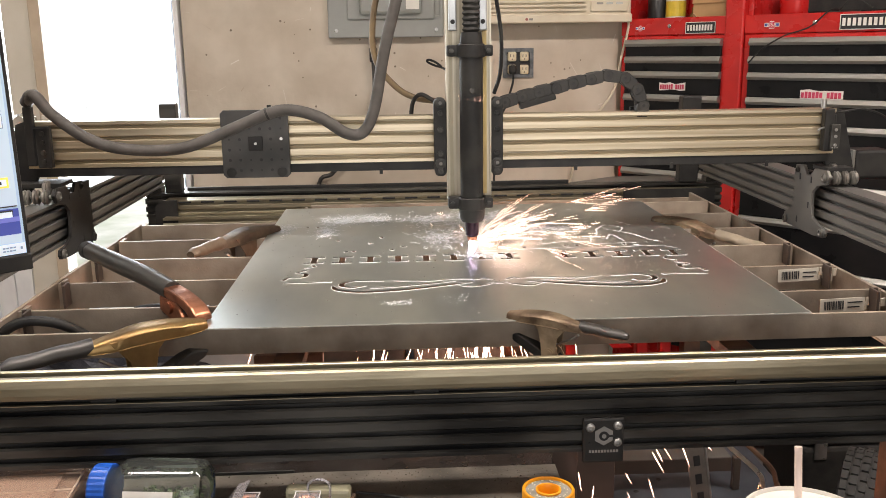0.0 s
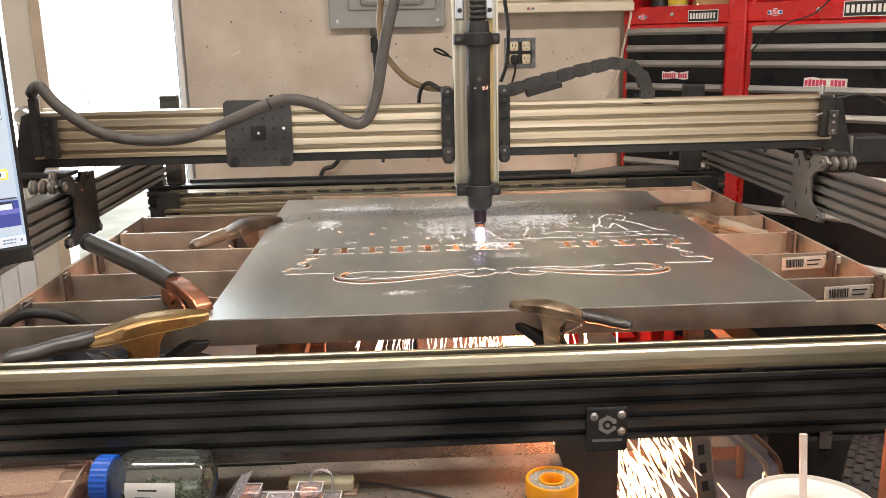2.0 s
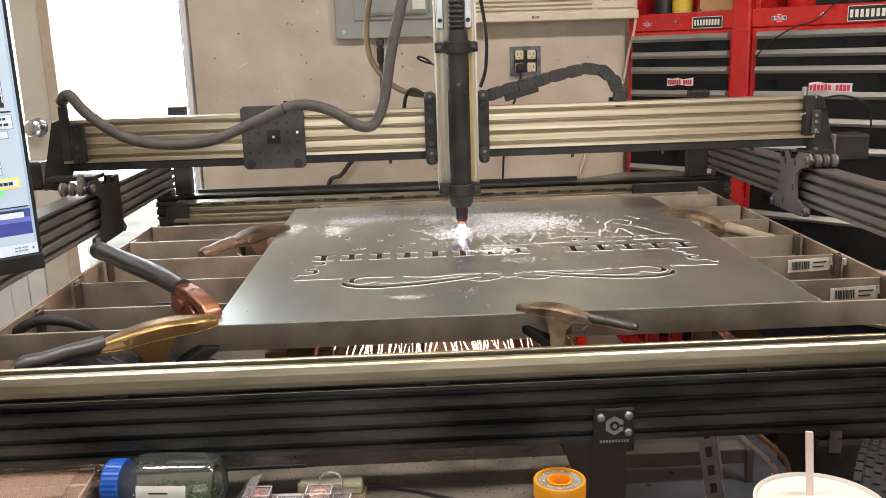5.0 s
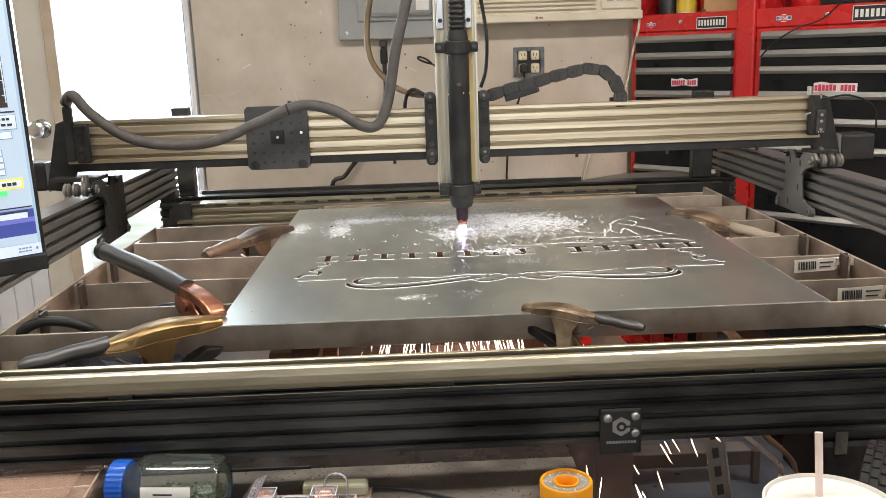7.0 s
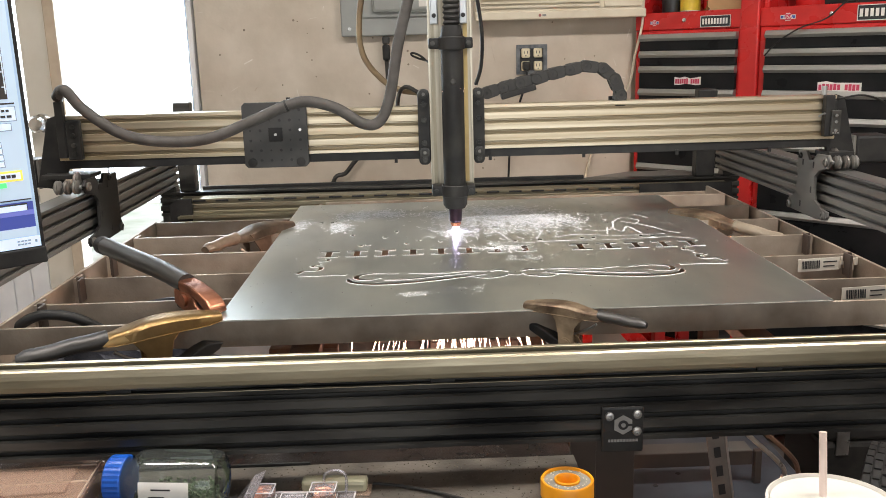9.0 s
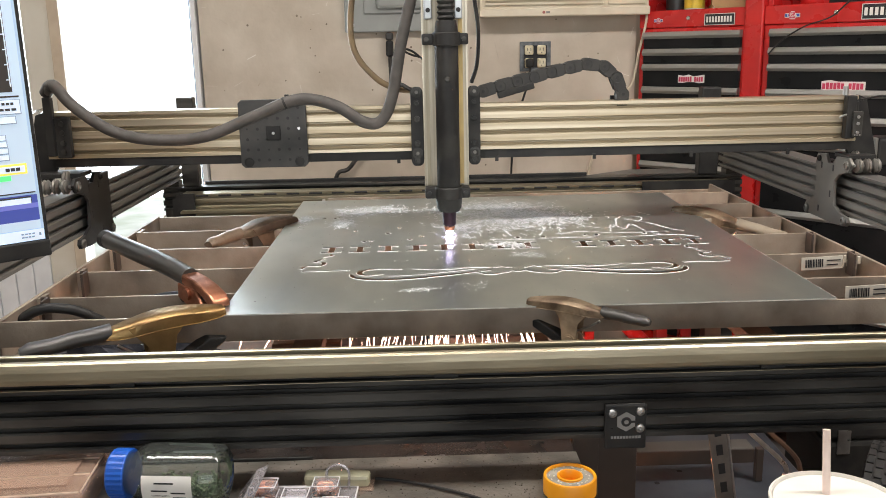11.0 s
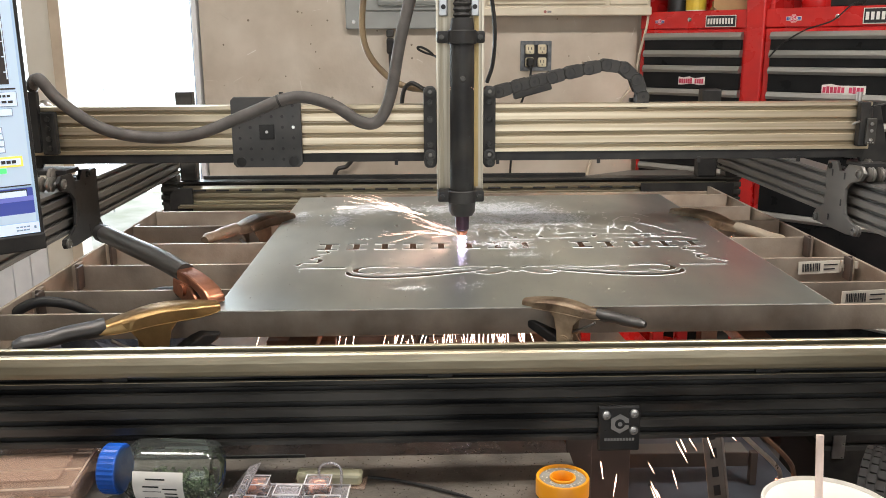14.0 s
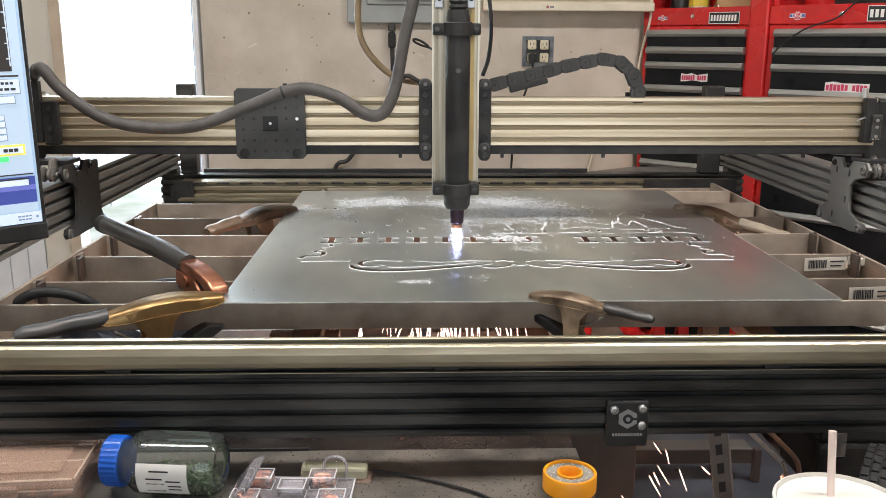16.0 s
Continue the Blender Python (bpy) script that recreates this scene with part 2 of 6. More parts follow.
def box(x0, x1, y0, y1, z0, z1, bevel=0.0, bm=None, m=None, seg=2):
    own = bm is None
    b = bmesh.new()
    r = bmesh.ops.create_cube(b, size=1.0)
    for v in r["verts"]:
        v.co = Vector(((x0 + x1) / 2 + v.co.x * (x1 - x0), (y0 + y1) / 2 + v.co.y * (y1 - y0), (z0 + z1) / 2 + v.co.z * (z1 - z0)))
    if bevel:
        bmesh.ops.bevel(b, geom=b.edges[:], offset=bevel, segments=seg, profile=0.5, affect="EDGES")
    if m is not None:
        b.transform(m)
    return b if own else join(bm, b)


def join(bm, other):
    me = bpy.data.meshes.new("joined")
    other.to_mesh(me)
    other.free()
    bm.from_mesh(me)
    bpy.data.meshes.remove(me)
    return bm


def lathe(rings, seg=24, m=None, bm=None, caps=True):
    """A turned body about z from (radius, height) rings."""
    b = bmesh.new()
    loops = []
    for r, z in rings:
        loops.append([b.verts.new((r * math.cos(2 * math.pi * i / seg), r * math.sin(2 * math.pi * i / seg), z)) for i in range(seg)])
    for a, c in zip(loops, loops[1:]):
        for i in range(seg):
            b.faces.new((a[i], a[(i + 1) % seg], c[(i + 1) % seg], c[i]))
    if caps:
        b.faces.new(loops[0])
        b.faces.new(loops[-1])
    if m is not None:
        b.transform(m)
    return b if bm is None else join(bm, b)


def rod(p, q, r, seg=12, r2=None, bm=None):
    p, q = Vector(p), Vector(q)
    m = Matrix.Translation(p) @ (q - p).to_track_quat("Z", "Y").to_matrix().to_4x4()
    return lathe([(r, 0), (r2 if r2 is not None else r, (q - p).length)], seg, m, bm)


def smooth_line(pts, n=8):
    pts = [Vector(p) for p in pts]
    full = [2 * pts[0] - pts[1]] + pts + [2 * pts[-1] - pts[-2]]
    out = []
    for i in range(1, len(full) - 2):
        a, b, c, d = full[i - 1 : i + 3]
        for k in range(n):
            u = k / n
            out.append(0.5 * (2 * b + (c - a) * u + (2 * a - 5 * b + 4 * c - d) * u * u + (3 * b - a - 3 * c + d) * u**3))
    return out + [pts[-1]]


def tube(pts, r, seg=12, n=8, bm=None):
    line = smooth_line(pts, n)
    b = bmesh.new()
    side = None
    loops = []
    for i, p in enumerate(line):
        d = (line[min(i + 1, len(line) - 1)] - line[max(i - 1, 0)]).normalized()
        if side is None:
            side = d.orthogonal().normalized()
        side = (side - d * side.dot(d)).normalized()
        up = d.cross(side)
        rr = r(i / (len(line) - 1)) if callable(r) else r
        loops.append([b.verts.new(p + rr * (math.cos(2 * math.pi * k / seg) * side + math.sin(2 * math.pi * k / seg) * up)) for k in range(seg)])
    for a, c in zip(loops, loops[1:]):
        for k in range(seg):
            b.faces.new((a[k], a[(k + 1) % seg], c[(k + 1) % seg], c[k]))
    b.faces.new(loops[0])
    b.faces.new(loops[-1])
    return b if bm is None else join(bm, b)


def prism(outline, d0, d1, axis="y", bevel=0.0):
    """A flat plate: an outline of (u, v) pushed from d0 to d1 along an axis. axis y: u, v are x, z; axis x: y, z; axis z: x, y."""
    put = {"y": lambda u, v, d: (u, d, v), "x": lambda u, v, d: (d, u, v), "z": lambda u, v, d: (u, v, d)}[axis]
    b = bmesh.new()
    lo = [b.verts.new(put(u, v, d0)) for u, v in outline]
    hi = [b.verts.new(put(u, v, d1)) for u, v in outline]
    b.faces.new(lo)
    b.faces.new(hi)
    for i in range(len(outline)):
        j = (i + 1) % len(outline)
        b.faces.new((lo[i], lo[j], hi[j], hi[i]))
    if bevel:
        bmesh.ops.recalc_face_normals(b, faces=b.faces)
        bmesh.ops.bevel(b, geom=b.edges[:], offset=bevel, segments=2, profile=0.5, affect="EDGES")
    return b


def slotted(h, d, slots, depth=0.012, mouth=0.0056, lip=0.0110, cham=0.0024):
    """The outline (across, up) of a slotted bar with V slots in both broad faces."""
    pitch = h / slots
    front = [(0, 0.0)]
    for i in range(slots):
        c = (i + 0.5) * pitch
        front += [(0, c - mouth / 2 - cham), (0.0024, c - mouth / 2), (0.0022, c - lip / 2), (depth, c - lip / 2), (depth, c + lip / 2), (0.0022, c + lip / 2), (0.0024, c + mouth / 2), (0, c + mouth / 2 + cham)]
    front += [(0, h)]
    return front + [(d - u, v) for u, v in reversed(front)]


def slot_bar(name, x0, x1, y, z, h, d, slots, material, parent, label="", along="x"):
    out = slotted(h, d, slots, cham=0.0018 if material is ALU else 0.0024)
    if along == "x":
        b = prism([(y + u, z + v) for u, v in out], x0, x1, "x")
    else:
        b = prism([(y + u, z + v) for u, v in out], x0, x1, "y")
    return part(name, b, material, parent, label)


def disc_screw(parent, x, y, z, r, facing="-y", name="screw", material=None):
    turn = {"-y": pose(x, y, z, 90), "-x": pose(x, y, z, 0, -90), "z": pose(x, y, z)}[facing]
    b = lathe([(r, 0), (r, 0.0012), (r * 0.8, 0.0028), (r * 0.42, 0.003), (r * 0.36, 0.0014)], 14, turn)
    return part(name, b, material or STEEL, parent, smooth=True)


# ---- the room ----
def structure(name, bm, material, label=""):
    return tagged(finish(bm, name, material), label, "", "", "structure")


YW = 1.75
DX0, DX1 = -1.236, -0.836
structure("floor", box(-2.6, 2.8, -3.2, 1.85, -0.08, 0.0), FLOOR, "dirty grey concrete workshop floor")
structure("ceiling", box(-2.6, 2.8, -3.2, 3.0, 2.5, 2.6), CEIL, "plain painted board ceiling")
structure("wall_north", box(-0.815, 0.555, YW, YW + 0.12, 0.0, 2.5), WALL, "scuffed cream painted workshop wall")
lintel = structure("wall_over_door", box(-2.6, -0.815, YW, YW + 0.12, 2.06, 2.5), WALL)
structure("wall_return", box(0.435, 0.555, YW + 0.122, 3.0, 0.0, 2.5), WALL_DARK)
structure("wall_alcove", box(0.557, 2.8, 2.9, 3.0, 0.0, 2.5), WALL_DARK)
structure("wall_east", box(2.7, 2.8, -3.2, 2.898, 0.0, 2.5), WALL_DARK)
structure("wall_west", box(-2.6, -2.5, -3.2, YW, 0.0, 2.5), WALL)
# unseen wall, with an opening assumed for the added fill lamp
south = box(-2.498, -1.42, -3.2, -3.1, 0.0, 2.5)
box(1.62, 2.698, -3.2, -3.1, 0.0, 2.5, 0, south)
box(-1.4195, 1.6195, -3.2, -3.1, 2.32, 2.5, 0, south)
box(-1.4195, 1.6195, -3.2, -3.1, 0.0, 0.55, 0, south)
structure("wall_south", south, WALL)
structure("ground", box(-60, 60, -60, 60, -0.3, -0.084), GRASS, "pale scrubby ground outside the door")
structure("backdrop", box(-14, 8, 7.0, 7.1, -0.1, 9), SKY_GLOW, "bright hazy distance outside the door")
# scuffs and filled holes on the wall
scuff = bmesh.new()
for i in range(70):
    x, z, s = random.uniform(-0.78, 0.5), random.uniform(0.85, 1.45), random.uniform(0.0015, 0.004)
    lathe([(s, 0), (s * 0.5, 0.0012)], 7, pose(x, YW, z, 90), scuff)
tagged(finish(scuff, "wall_marks", mat("wall_mark", (0.30, 0.25, 0.19), None, 0.8)), "small dark nail holes and specks on the wall", "wall marks", "", "stuff")

scr = bmesh.new()
for i in range(46):
    x, z, a, l = random.uniform(-0.80, 0.54), random.uniform(0.9, 1.46), random.uniform(-1.5, 1.5), random.uniform(0.006, 0.03)
    streak_w = random.uniform(0.0006, 0.0016)
    box(-l, l, -0.0004, 0.0, -streak_w, streak_w, 0, scr, Matrix.Translation((x, YW - 0.0002, z)) @ pose(0, 0, 0, 0, math.degrees(a)))
tagged(finish(scr, "wall_scratches", mat("wall_scratch", (0.50, 0.42, 0.33), (0.80, 0.76, 0.70), 0.8, 0.0, 9)), "faint scratches and scuffs on the painted wall", "wall marks", "", "stuff")

# right trim of the doorway
trim = structure("door_trim", box(-0.838, -0.822, YW - 0.012, YW + 0.12, 0.0, 2.06, 0.003), WHITE, "white painted door casing with peeling paint")
structure("door_stop", box(-0.852, -0.8385, YW + 0.03, YW + 0.12, 0.0, 2.058, 0.002), mat("blue_grey_paint", (0.30, 0.36, 0.46), None, 0.5))


def closed_leaf():
    d = thing("double_door_leaf", "closed cream door leaf with glass above a grooved panel", "door")
    x0, x1 = -2.02, DX0
    part("edge_strip", box(x1 - 0.036, x1, YW - 0.02, YW + 0.06, 0.0, 2.05, 0.003), mat("tan_wood_edge", (0.60, 0.50, 0.38), (0.52, 0.42, 0.31), 0.55), d, "tan wooden meeting edge")
    part("stile", box(x1 - 0.125, x1 - 0.036, YW + 0.0, YW + 0.045, 0.0, 2.05, 0.004), DOOR, d)
    part("stile", box(x0, x0 + 0.12, YW, YW + 0.045, 0.0, 2.05, 0.004), DOOR, d)
    part("top_rail", box(x0 + 0.12, x1 - 0.125, YW, YW + 0.045, 1.9, 2.05, 0.004), DOOR, d)
    part("lock_rail", box(x0 + 0.12, x1 - 0.125, YW, YW + 0.045, 0.80, 0.92, 0.004), DOOR, d)
    glass = part("pane", box(x0 + 0.12, x1 - 0.125, YW + 0.018, YW + 0.022, 0.92, 1.9), clear("door_glass", (0.95, 0.97, 1.0), 0.02, 1.45, 0.12), d)
    glass.visible_shadow = False
    for i in range(9):
        u = x0 + 0.122 + i * 0.0595
        part("board", box(u, u + 0.0565, YW + 0.006, YW + 0.035, 0.02, 0.80, 0.003), WHITE, d)
    part("rosette", lathe([(0.030, 0), (0.030, 0.004), (0.024, 0.009)], 28, pose(-1.318, YW, 1.035, 90)), CHROME, d, "round steel lock plate", True)
    part("knob", lathe([(0.011, 0), (0.010, 0.02), (0.024, 0.032), (0.027, 0.045), (0.020, 0.056), (0.005, 0.058)], 24, pose(-1.318, YW - 0.009, 1.035, 90)), CHROME, d, "satin steel door knob", True)
    part("latch_box", box(-1.262, -1.222, YW - 0.034, YW - 0.0205, 1.0, 1.055, 0.003), DOOR, d)


closed_leaf()


def bush():
    b = bmesh.new()
    rnd = random.Random(5)
    for i in range(26):
        p = Vector((rnd.gauss(-2.62, 0.13), 6 + rnd.uniform(-.2, .2), 0.75 + abs(rnd.gauss(0.25, 0.2))))
        q = p + Vector((rnd.uniform(-.08, .08), rnd.uniform(-.05, .05), rnd.uniform(0.03, 0.14)))
        rod(p, q, 0.003, 5, 0.001, b)
    rod((-2.62, 6, -0.086), (-2.62, 6, 1.0), 0.008, 7, 0.003, b)
    t = thing("sapling", "thin pale bare sapling standing outside", "tree")
    part("trunk", b, mat("pale_twig", (0.80, 0.80, 0.80), None, 0.8), t)


bush()


def breaker_panel():
    p = thing("breaker_panel", "grey steel electrical panel screwed to the wall", "electrical panel")
    part("cabinet", box(-0.36, -0.002, YW - 0.035, YW - 0.001, 1.276, 1.86, 0.004), PANEL_GREY, p)
    part("cover", box(-0.300, -0.030, YW - 0.043, YW - 0.0352, 1.33, 1.84, 0.004), PANEL_GREY, p)
    part("door", box(-0.262, -0.068, YW - 0.051, YW - 0.0432, 1.345, 1.80, 0.010), PANEL_GREY, p)
    part("notice", box(-0.118, -0.078, YW - 0.0525, YW - 0.0512, 1.36, 1.42), PAPER, p, "pale paper notice")
    for x in (-0.335, -0.025):
        disc_screw(p, x, YW - 0.035, 1.298, 0.006)
    part("knockout", box(-0.03, -0.014, YW - 0.0375, YW - 0.0352, 1.34, 1.39, 0.003), PANEL_GREY, p)


breaker_panel()


def outlet():
    o = thing("wall_outlet", "two ivory duplex sockets in an open black wall box", "socket")
    x0, x1, z0, z1 = 0.186, 0.284, 1.146, 1.238
    b = bmesh.new()
    for q in ((x0, x1, z0, z0 + 0.012), (x0, x1, z1 - 0.012, z1), (x0, x0 + 0.012, z0 + 0.012, z1 - 0.012), (x1 - 0.012, x1, z0 + 0.012, z1 - 0.012)):
        box(q[0], q[1], YW - 0.006, YW - 0.0005, q[2], q[3], 0.0, b)
    part("box_rim", b, mat("grimy_steel_rim", (0.09, 0.10, 0.11), (0.20, 0.21, 0.22), 0.5, 0.5, 60), o)
    part("box_back", box(x0 + 0.012, x1 - 0.012, YW - 0.003, YW - 0.0004, z0 + 0.012, z1 - 0.012), INK, o)
    for cx in (0.215, 0.254):
        for cz in (1.172, 1.212):
            f = part("socket_face", box(cx - 0.014, cx + 0.014, YW - 0.013, YW - 0.003, cz - 0.015, cz + 0.015, 0.005), IVORY, o)
            for dx in (-0.005, 0.005):
                part("slot", box(cx + dx - 0.001, cx + dx + 0.001, YW - 0.0138, YW - 0.0128, cz - 0.002, cz + 0.007), INK, f)
            part("earth_hole", lathe([(0.002, 0), (0.002, 0.001)], 8, pose(cx, YW - 0.0128, cz - 0.008, 90)), INK, f)
    pl = thing("power_plug", "black plug and cord in the wall socket", "plug")
    part("plug_body", box(0.203, 0.227, YW - 0.04, YW - 0.0135, 1.158, 1.186, 0.006), BLACK_PL, pl)
    part("cord", tube([(0.215, YW - 0.035, 1.165), (0.212, YW - 0.05, 1.13), (0.19, YW - 0.05, 1.06), (0.165, YW - 0.04, 0.98), (0.15, YW - 0.03, 0.7), (0.13, YW - 0.03, 0.02)], 0.0035, 8), BLACK_PL, pl, "", True)


outlet()


def wall_plug():
    p = thing("hanging_plug", "black plug hanging on a cord under the panel", "plug")
    part("plug_body", box(-0.235, -0.212, YW - 0.045, YW - 0.02, 1.20, 1.25, 0.007), BLACK_PL, p)
    part("plug_cap", box(-0.235, -0.212, YW - 0.045, YW - 0.020, 1.2505, 1.274, 0.005), RUBBER, p)
    part("cord", tube([(-0.223, YW - 0.03, 1.21), (-0.225, YW - 0.03, 1.1), (-0.26, YW - 0.03, 0.98), (-0.36, YW - 0.03, 0.86), (-0.42, YW - 0.03, 0.75), (-0.42, YW - 0.03, 0.02)], 0.007, 8), RUBBER, p, "", True)


wall_plug()


def air_conditioner():
    a = thing("air_conditioner", "yellowed cream window air conditioner on the wall", "air conditioner")
    x0, x1, z0, y0 = 0.055, 0.575, 1.316, YW - 0.085
    part("case", box(x0, x1, y0 + 0.006, YW - 0.001, z0, 1.66, 0.008), CREAM_PL, a)
    part("lower_lip", box(x0 - 0.002, x1 + 0.002, y0, y0 + 0.03, z0 - 0.004, z0 + 0.022, 0.004), CREAM_PL, a)
    for i in range(9):
        z = z0 + 0.030 + i * 0.013
        part("louvre", box(x0 + 0.016, x0 + 0.378, y0 - 0.003, y0 + 0.005, z, z + 0.0085, 0.002), CREAM_PL, a)
    part("control_panel", box(x0 + 0.392, x1 - 0.012, y0 - 0.001, y0 + 0.006, z0 + 0.028, z0 + 0.15, 0.003), CREAM_PL, a)
    for i in range(3):
        part("button", box(x0 + 0.41 + i * 0.03, x0 + 0.43 + i * 0.03, y0 - 0.003, y0 - 0.0008, z0 + 0.05, z0 + 0.056), mat("grey_button", (0.4, 0.38, 0.34), None, 0.5) if i == 0 else STRIP, a)
    part("badge", lathe([(0.0045, 0), (0.0045, 0.001)], 14, pose(x0 + 0.195, y0 - 0.0002, z0 + 0.008, 90)), mat("badge_red", (0.35, 0.12, 0.10), None, 0.5), a)
    part("badge_bar", box(x0 + 0.202, x0 + 0.214, y0 - 0.001, y0 + 0.001, z0 + 0.005, z0 + 0.011), mat("badge_grey", (0.25, 0.24, 0.23), None, 0.5), a)
    c = thing("appliance_cable", "cream cord hanging down the wall corner", "cable")
    part("cord", tube([(0.565, YW - 0.05, 1.36), (0.572, YW - 0.06, 1.30), (0.556, YW - 0.04, 1.2), (0.54, YW - 0.02, 1.1), (0.47, YW - 0.02, 1.0), (0.43, YW - 0.015, 0.9), (0.40, YW - 0.012, 0.7), (0.39, YW - 0.01, 0.01)], 0.004, 8), CREAM_PL, c, "", True)


air_conditioner()

def lettering(text, x, y, z, height, material, parent):
    """Flat upright letters centred on x, standing on z, facing -y."""
    data = bpy.data.curves.new("lettering", "FONT")
    data.body, data.size, data.align_x, data.extrude = text, height / 0.72, "CENTER", 0.0002
    tmp = new("lettering", data)
    me = bpy.data.meshes.new_from_object(tmp.evaluated_get(bpy.context.evaluated_depsgraph_get()))
    bpy.data.objects.remove(tmp)
    b = bmesh.new()
    b.from_mesh(me)
    b.transform(pose(x, y, z, 90))
    return part("lettering", b, material, parent)


# ---- tool chests ----
CH = Matrix.Translation((0.574, 1.699, 0)) @ pose(0, 0, 0, 0, 0, -45)
STRIPS = (1.256, 1.206, 1.161, 1.092, 1.02, 0.945, 0.86, 0.75, 0.62, 0.48)


def tool_chest(name, u0, u1, label, badge, sticker, flag, wide):
    c = thing(name, label, "tool chest", CH, "tool chests")
    b = box(u0 - 0.022, u1, 0.0, 0.42, 0.12, 1.27, 0.004)
    part("carcass", b, RED, c)
    part("top_panel", box(u0 - 0.022, u1, -0.004, 0.014, 1.2705, 1.322, 0.003), RED, c)
    part("tray_side", box(u0 - 0.022, u0 - 0.006, 0.0145, 0.42, 1.2705, 1.40, 0.003), RED, c)
    part("tray_back", box(u0 - 0.0055, u1, 0.404, 0.42, 1.2705, 1.62, 0.003), RED, c)
    part("post", box(u1 - 0.026, u1 + 0.032, -0.008, 0.40, 0.121, 1.62, 0.006), RED, c, "red corner post")
    for z, zn in zip(STRIPS, STRIPS[1:] + (0.30,)):
        d = part("drawer", box(u0, u1 - 0.03, -0.014, -0.0005, zn + 0.003, z - 0.016, 0.002), DRAWER, c)
        out = [(-0.018, z - 0.018), (-0.022, z - 0.010), (-0.016, z + 0.002), (-0.0005, z + 0.003), (-0.0005, z - 0.018)]
        part("pull", prism(out, u0, u1 - 0.03, "x"), STRIP, d, "aluminium full-width drawer pull")
    bx, bz, bw, bh = badge
    bd = part("badge", box(bx, bx + bw, -0.0075, -0.0042, bz, bz + bh, 0.001), INK, c, "black nameplate with pale marks")
    for k in range(9):
        w = (bw - 0.012) / 9
        part("letter_bar", box(bx + 0.006 + k * w, bx + 0.006 + k * w + w * 0.62, -0.0082, -0.0076, bz + bh * 0.25, bz + bh * 0.75), PAPER, bd)
    for q in ((bx, bx + bw, bz + bh - 0.0018, bz + bh), (bx, bx + bw, bz, bz + 0.0018), (bx, bx + 0.0018, bz + 0.0018, bz + bh - 0.0018), (bx + bw - 0.0018, bx + bw, bz + 0.0018, bz + bh - 0.0018)):
        part("border", box(q[0], q[1], -0.0082, -0.0076, q[2], q[3]), PAPER, bd)
    sx, sz, sw, sh = sticker
    rnd = random.Random(int(sx * 1000))
    tops = [sh * rnd.uniform(0.72, 1.0) for k in range(6)]
    edge = [(sx + sw * k / 5, sz + sh * rnd.uniform(-0.06, 0.10)) for k in range(6)] + [(sx + sw * (5 - k) / 5, sz + tops[k]) for k in range(6)]
    st = part("sticker", prism(edge, -0.0155, -0.0143), PAPER, c, "pink letters on a white cut-out sticker")
    w = (sw - 0.006) / 11
    for k in range(11):
        if k != 6:
            part("letter_bar", box(sx + 0.003 + k * w, sx + 0.003 + k * w + w * 0.80, -0.0162, -0.0156, sz + sh * rnd.uniform(0.10, 0.16), sz + sh * rnd.uniform(0.66, 0.78)), PINK, st)
    fx, fz, fw, fh = flag
    mid = fz + fh / 2
    badge_line = [(fx, mid - fh * 0.28), (fx + fw * 0.28, mid - fh * 0.30), (fx + fw * 0.34, mid - fh * 0.55), (fx + fw * 0.66, mid - fh * 0.55), (fx + fw * 0.72, mid - fh * 0.30), (fx + fw, mid - fh * 0.28), (fx + fw, mid + fh * 0.32), (fx + fw * 0.70, mid + fh * 0.34), (fx + fw * 0.60, mid + fh * 0.60), (fx + fw * 0.40, mid + fh * 0.60), (fx + fw * 0.30, mid + fh * 0.34), (fx, mid + fh * 0.32)]
    fl = part("flag_sticker", prism(badge_line, -0.0060, -0.0042), PAPER, c, "small red, white and blue sticker")
    part("flag_field", box(fx + fw * 0.03, fx + fw * 0.27, -0.0066, -0.0061, mid - fh * 0.18, mid + fh * 0.22), BLUE_INK, fl)
    part("flag_field", box(fx + fw * 0.73, fx + fw * 0.97, -0.0066, -0.0061, mid - fh * 0.18, mid + fh * 0.22), BLUE_INK, fl)
    part("flag_stripe", box(fx + fw * 0.30, fx + fw * 0.70, -0.0066, -0.0061, mid - fh * 0.44, mid + fh * 0.46), PINK, fl)
    lettering("USA", fx + fw * 0.5, -0.0068, mid - fh * 0.24, fh * 0.62, PAPER, fl)
    part("lock", lathe([(0.006, 0), (0.006, 0.004), (0.003, 0.005)], 14, pose(wide, -0.004, 1.297, 90)), CHROME, c, "round key lock", True)
    for x in (u0 + 0.03, u1 - 0.06):
        part("caster", lathe([(0.05, -0.018), (0.056, -0.008), (0.056, 0.008), (0.05, 0.018)], 18, pose(x, 0.08, 0.06, 0, 90)), TYRE, c)
        part("caster", lathe([(0.05, -0.018), (0.056, -0.008), (0.056, 0.008), (0.05, 0.018)], 18, pose(x, 0.34, 0.06, 0, 90)), TYRE, c)


tool_chest("tool_chest", 0.0, 0.345, "red steel tool chest with black drawers by the wall", (0.198, 1.268 + 0.006, 0.094, 0.033), (0.124, 1.108, 0.086, 0.024), (0.030, 1.285, 0.030, 0.014), 0.145)
tool_chest("tool_chest", 0.400, 0.860, "wide red steel tool chest with black drawers", (0.640, 1.276, 0.13, 0.040), (0.553, 1.093, 0.114, 0.028), (0.436, 1.284, 0.042, 0.018), 0.575)


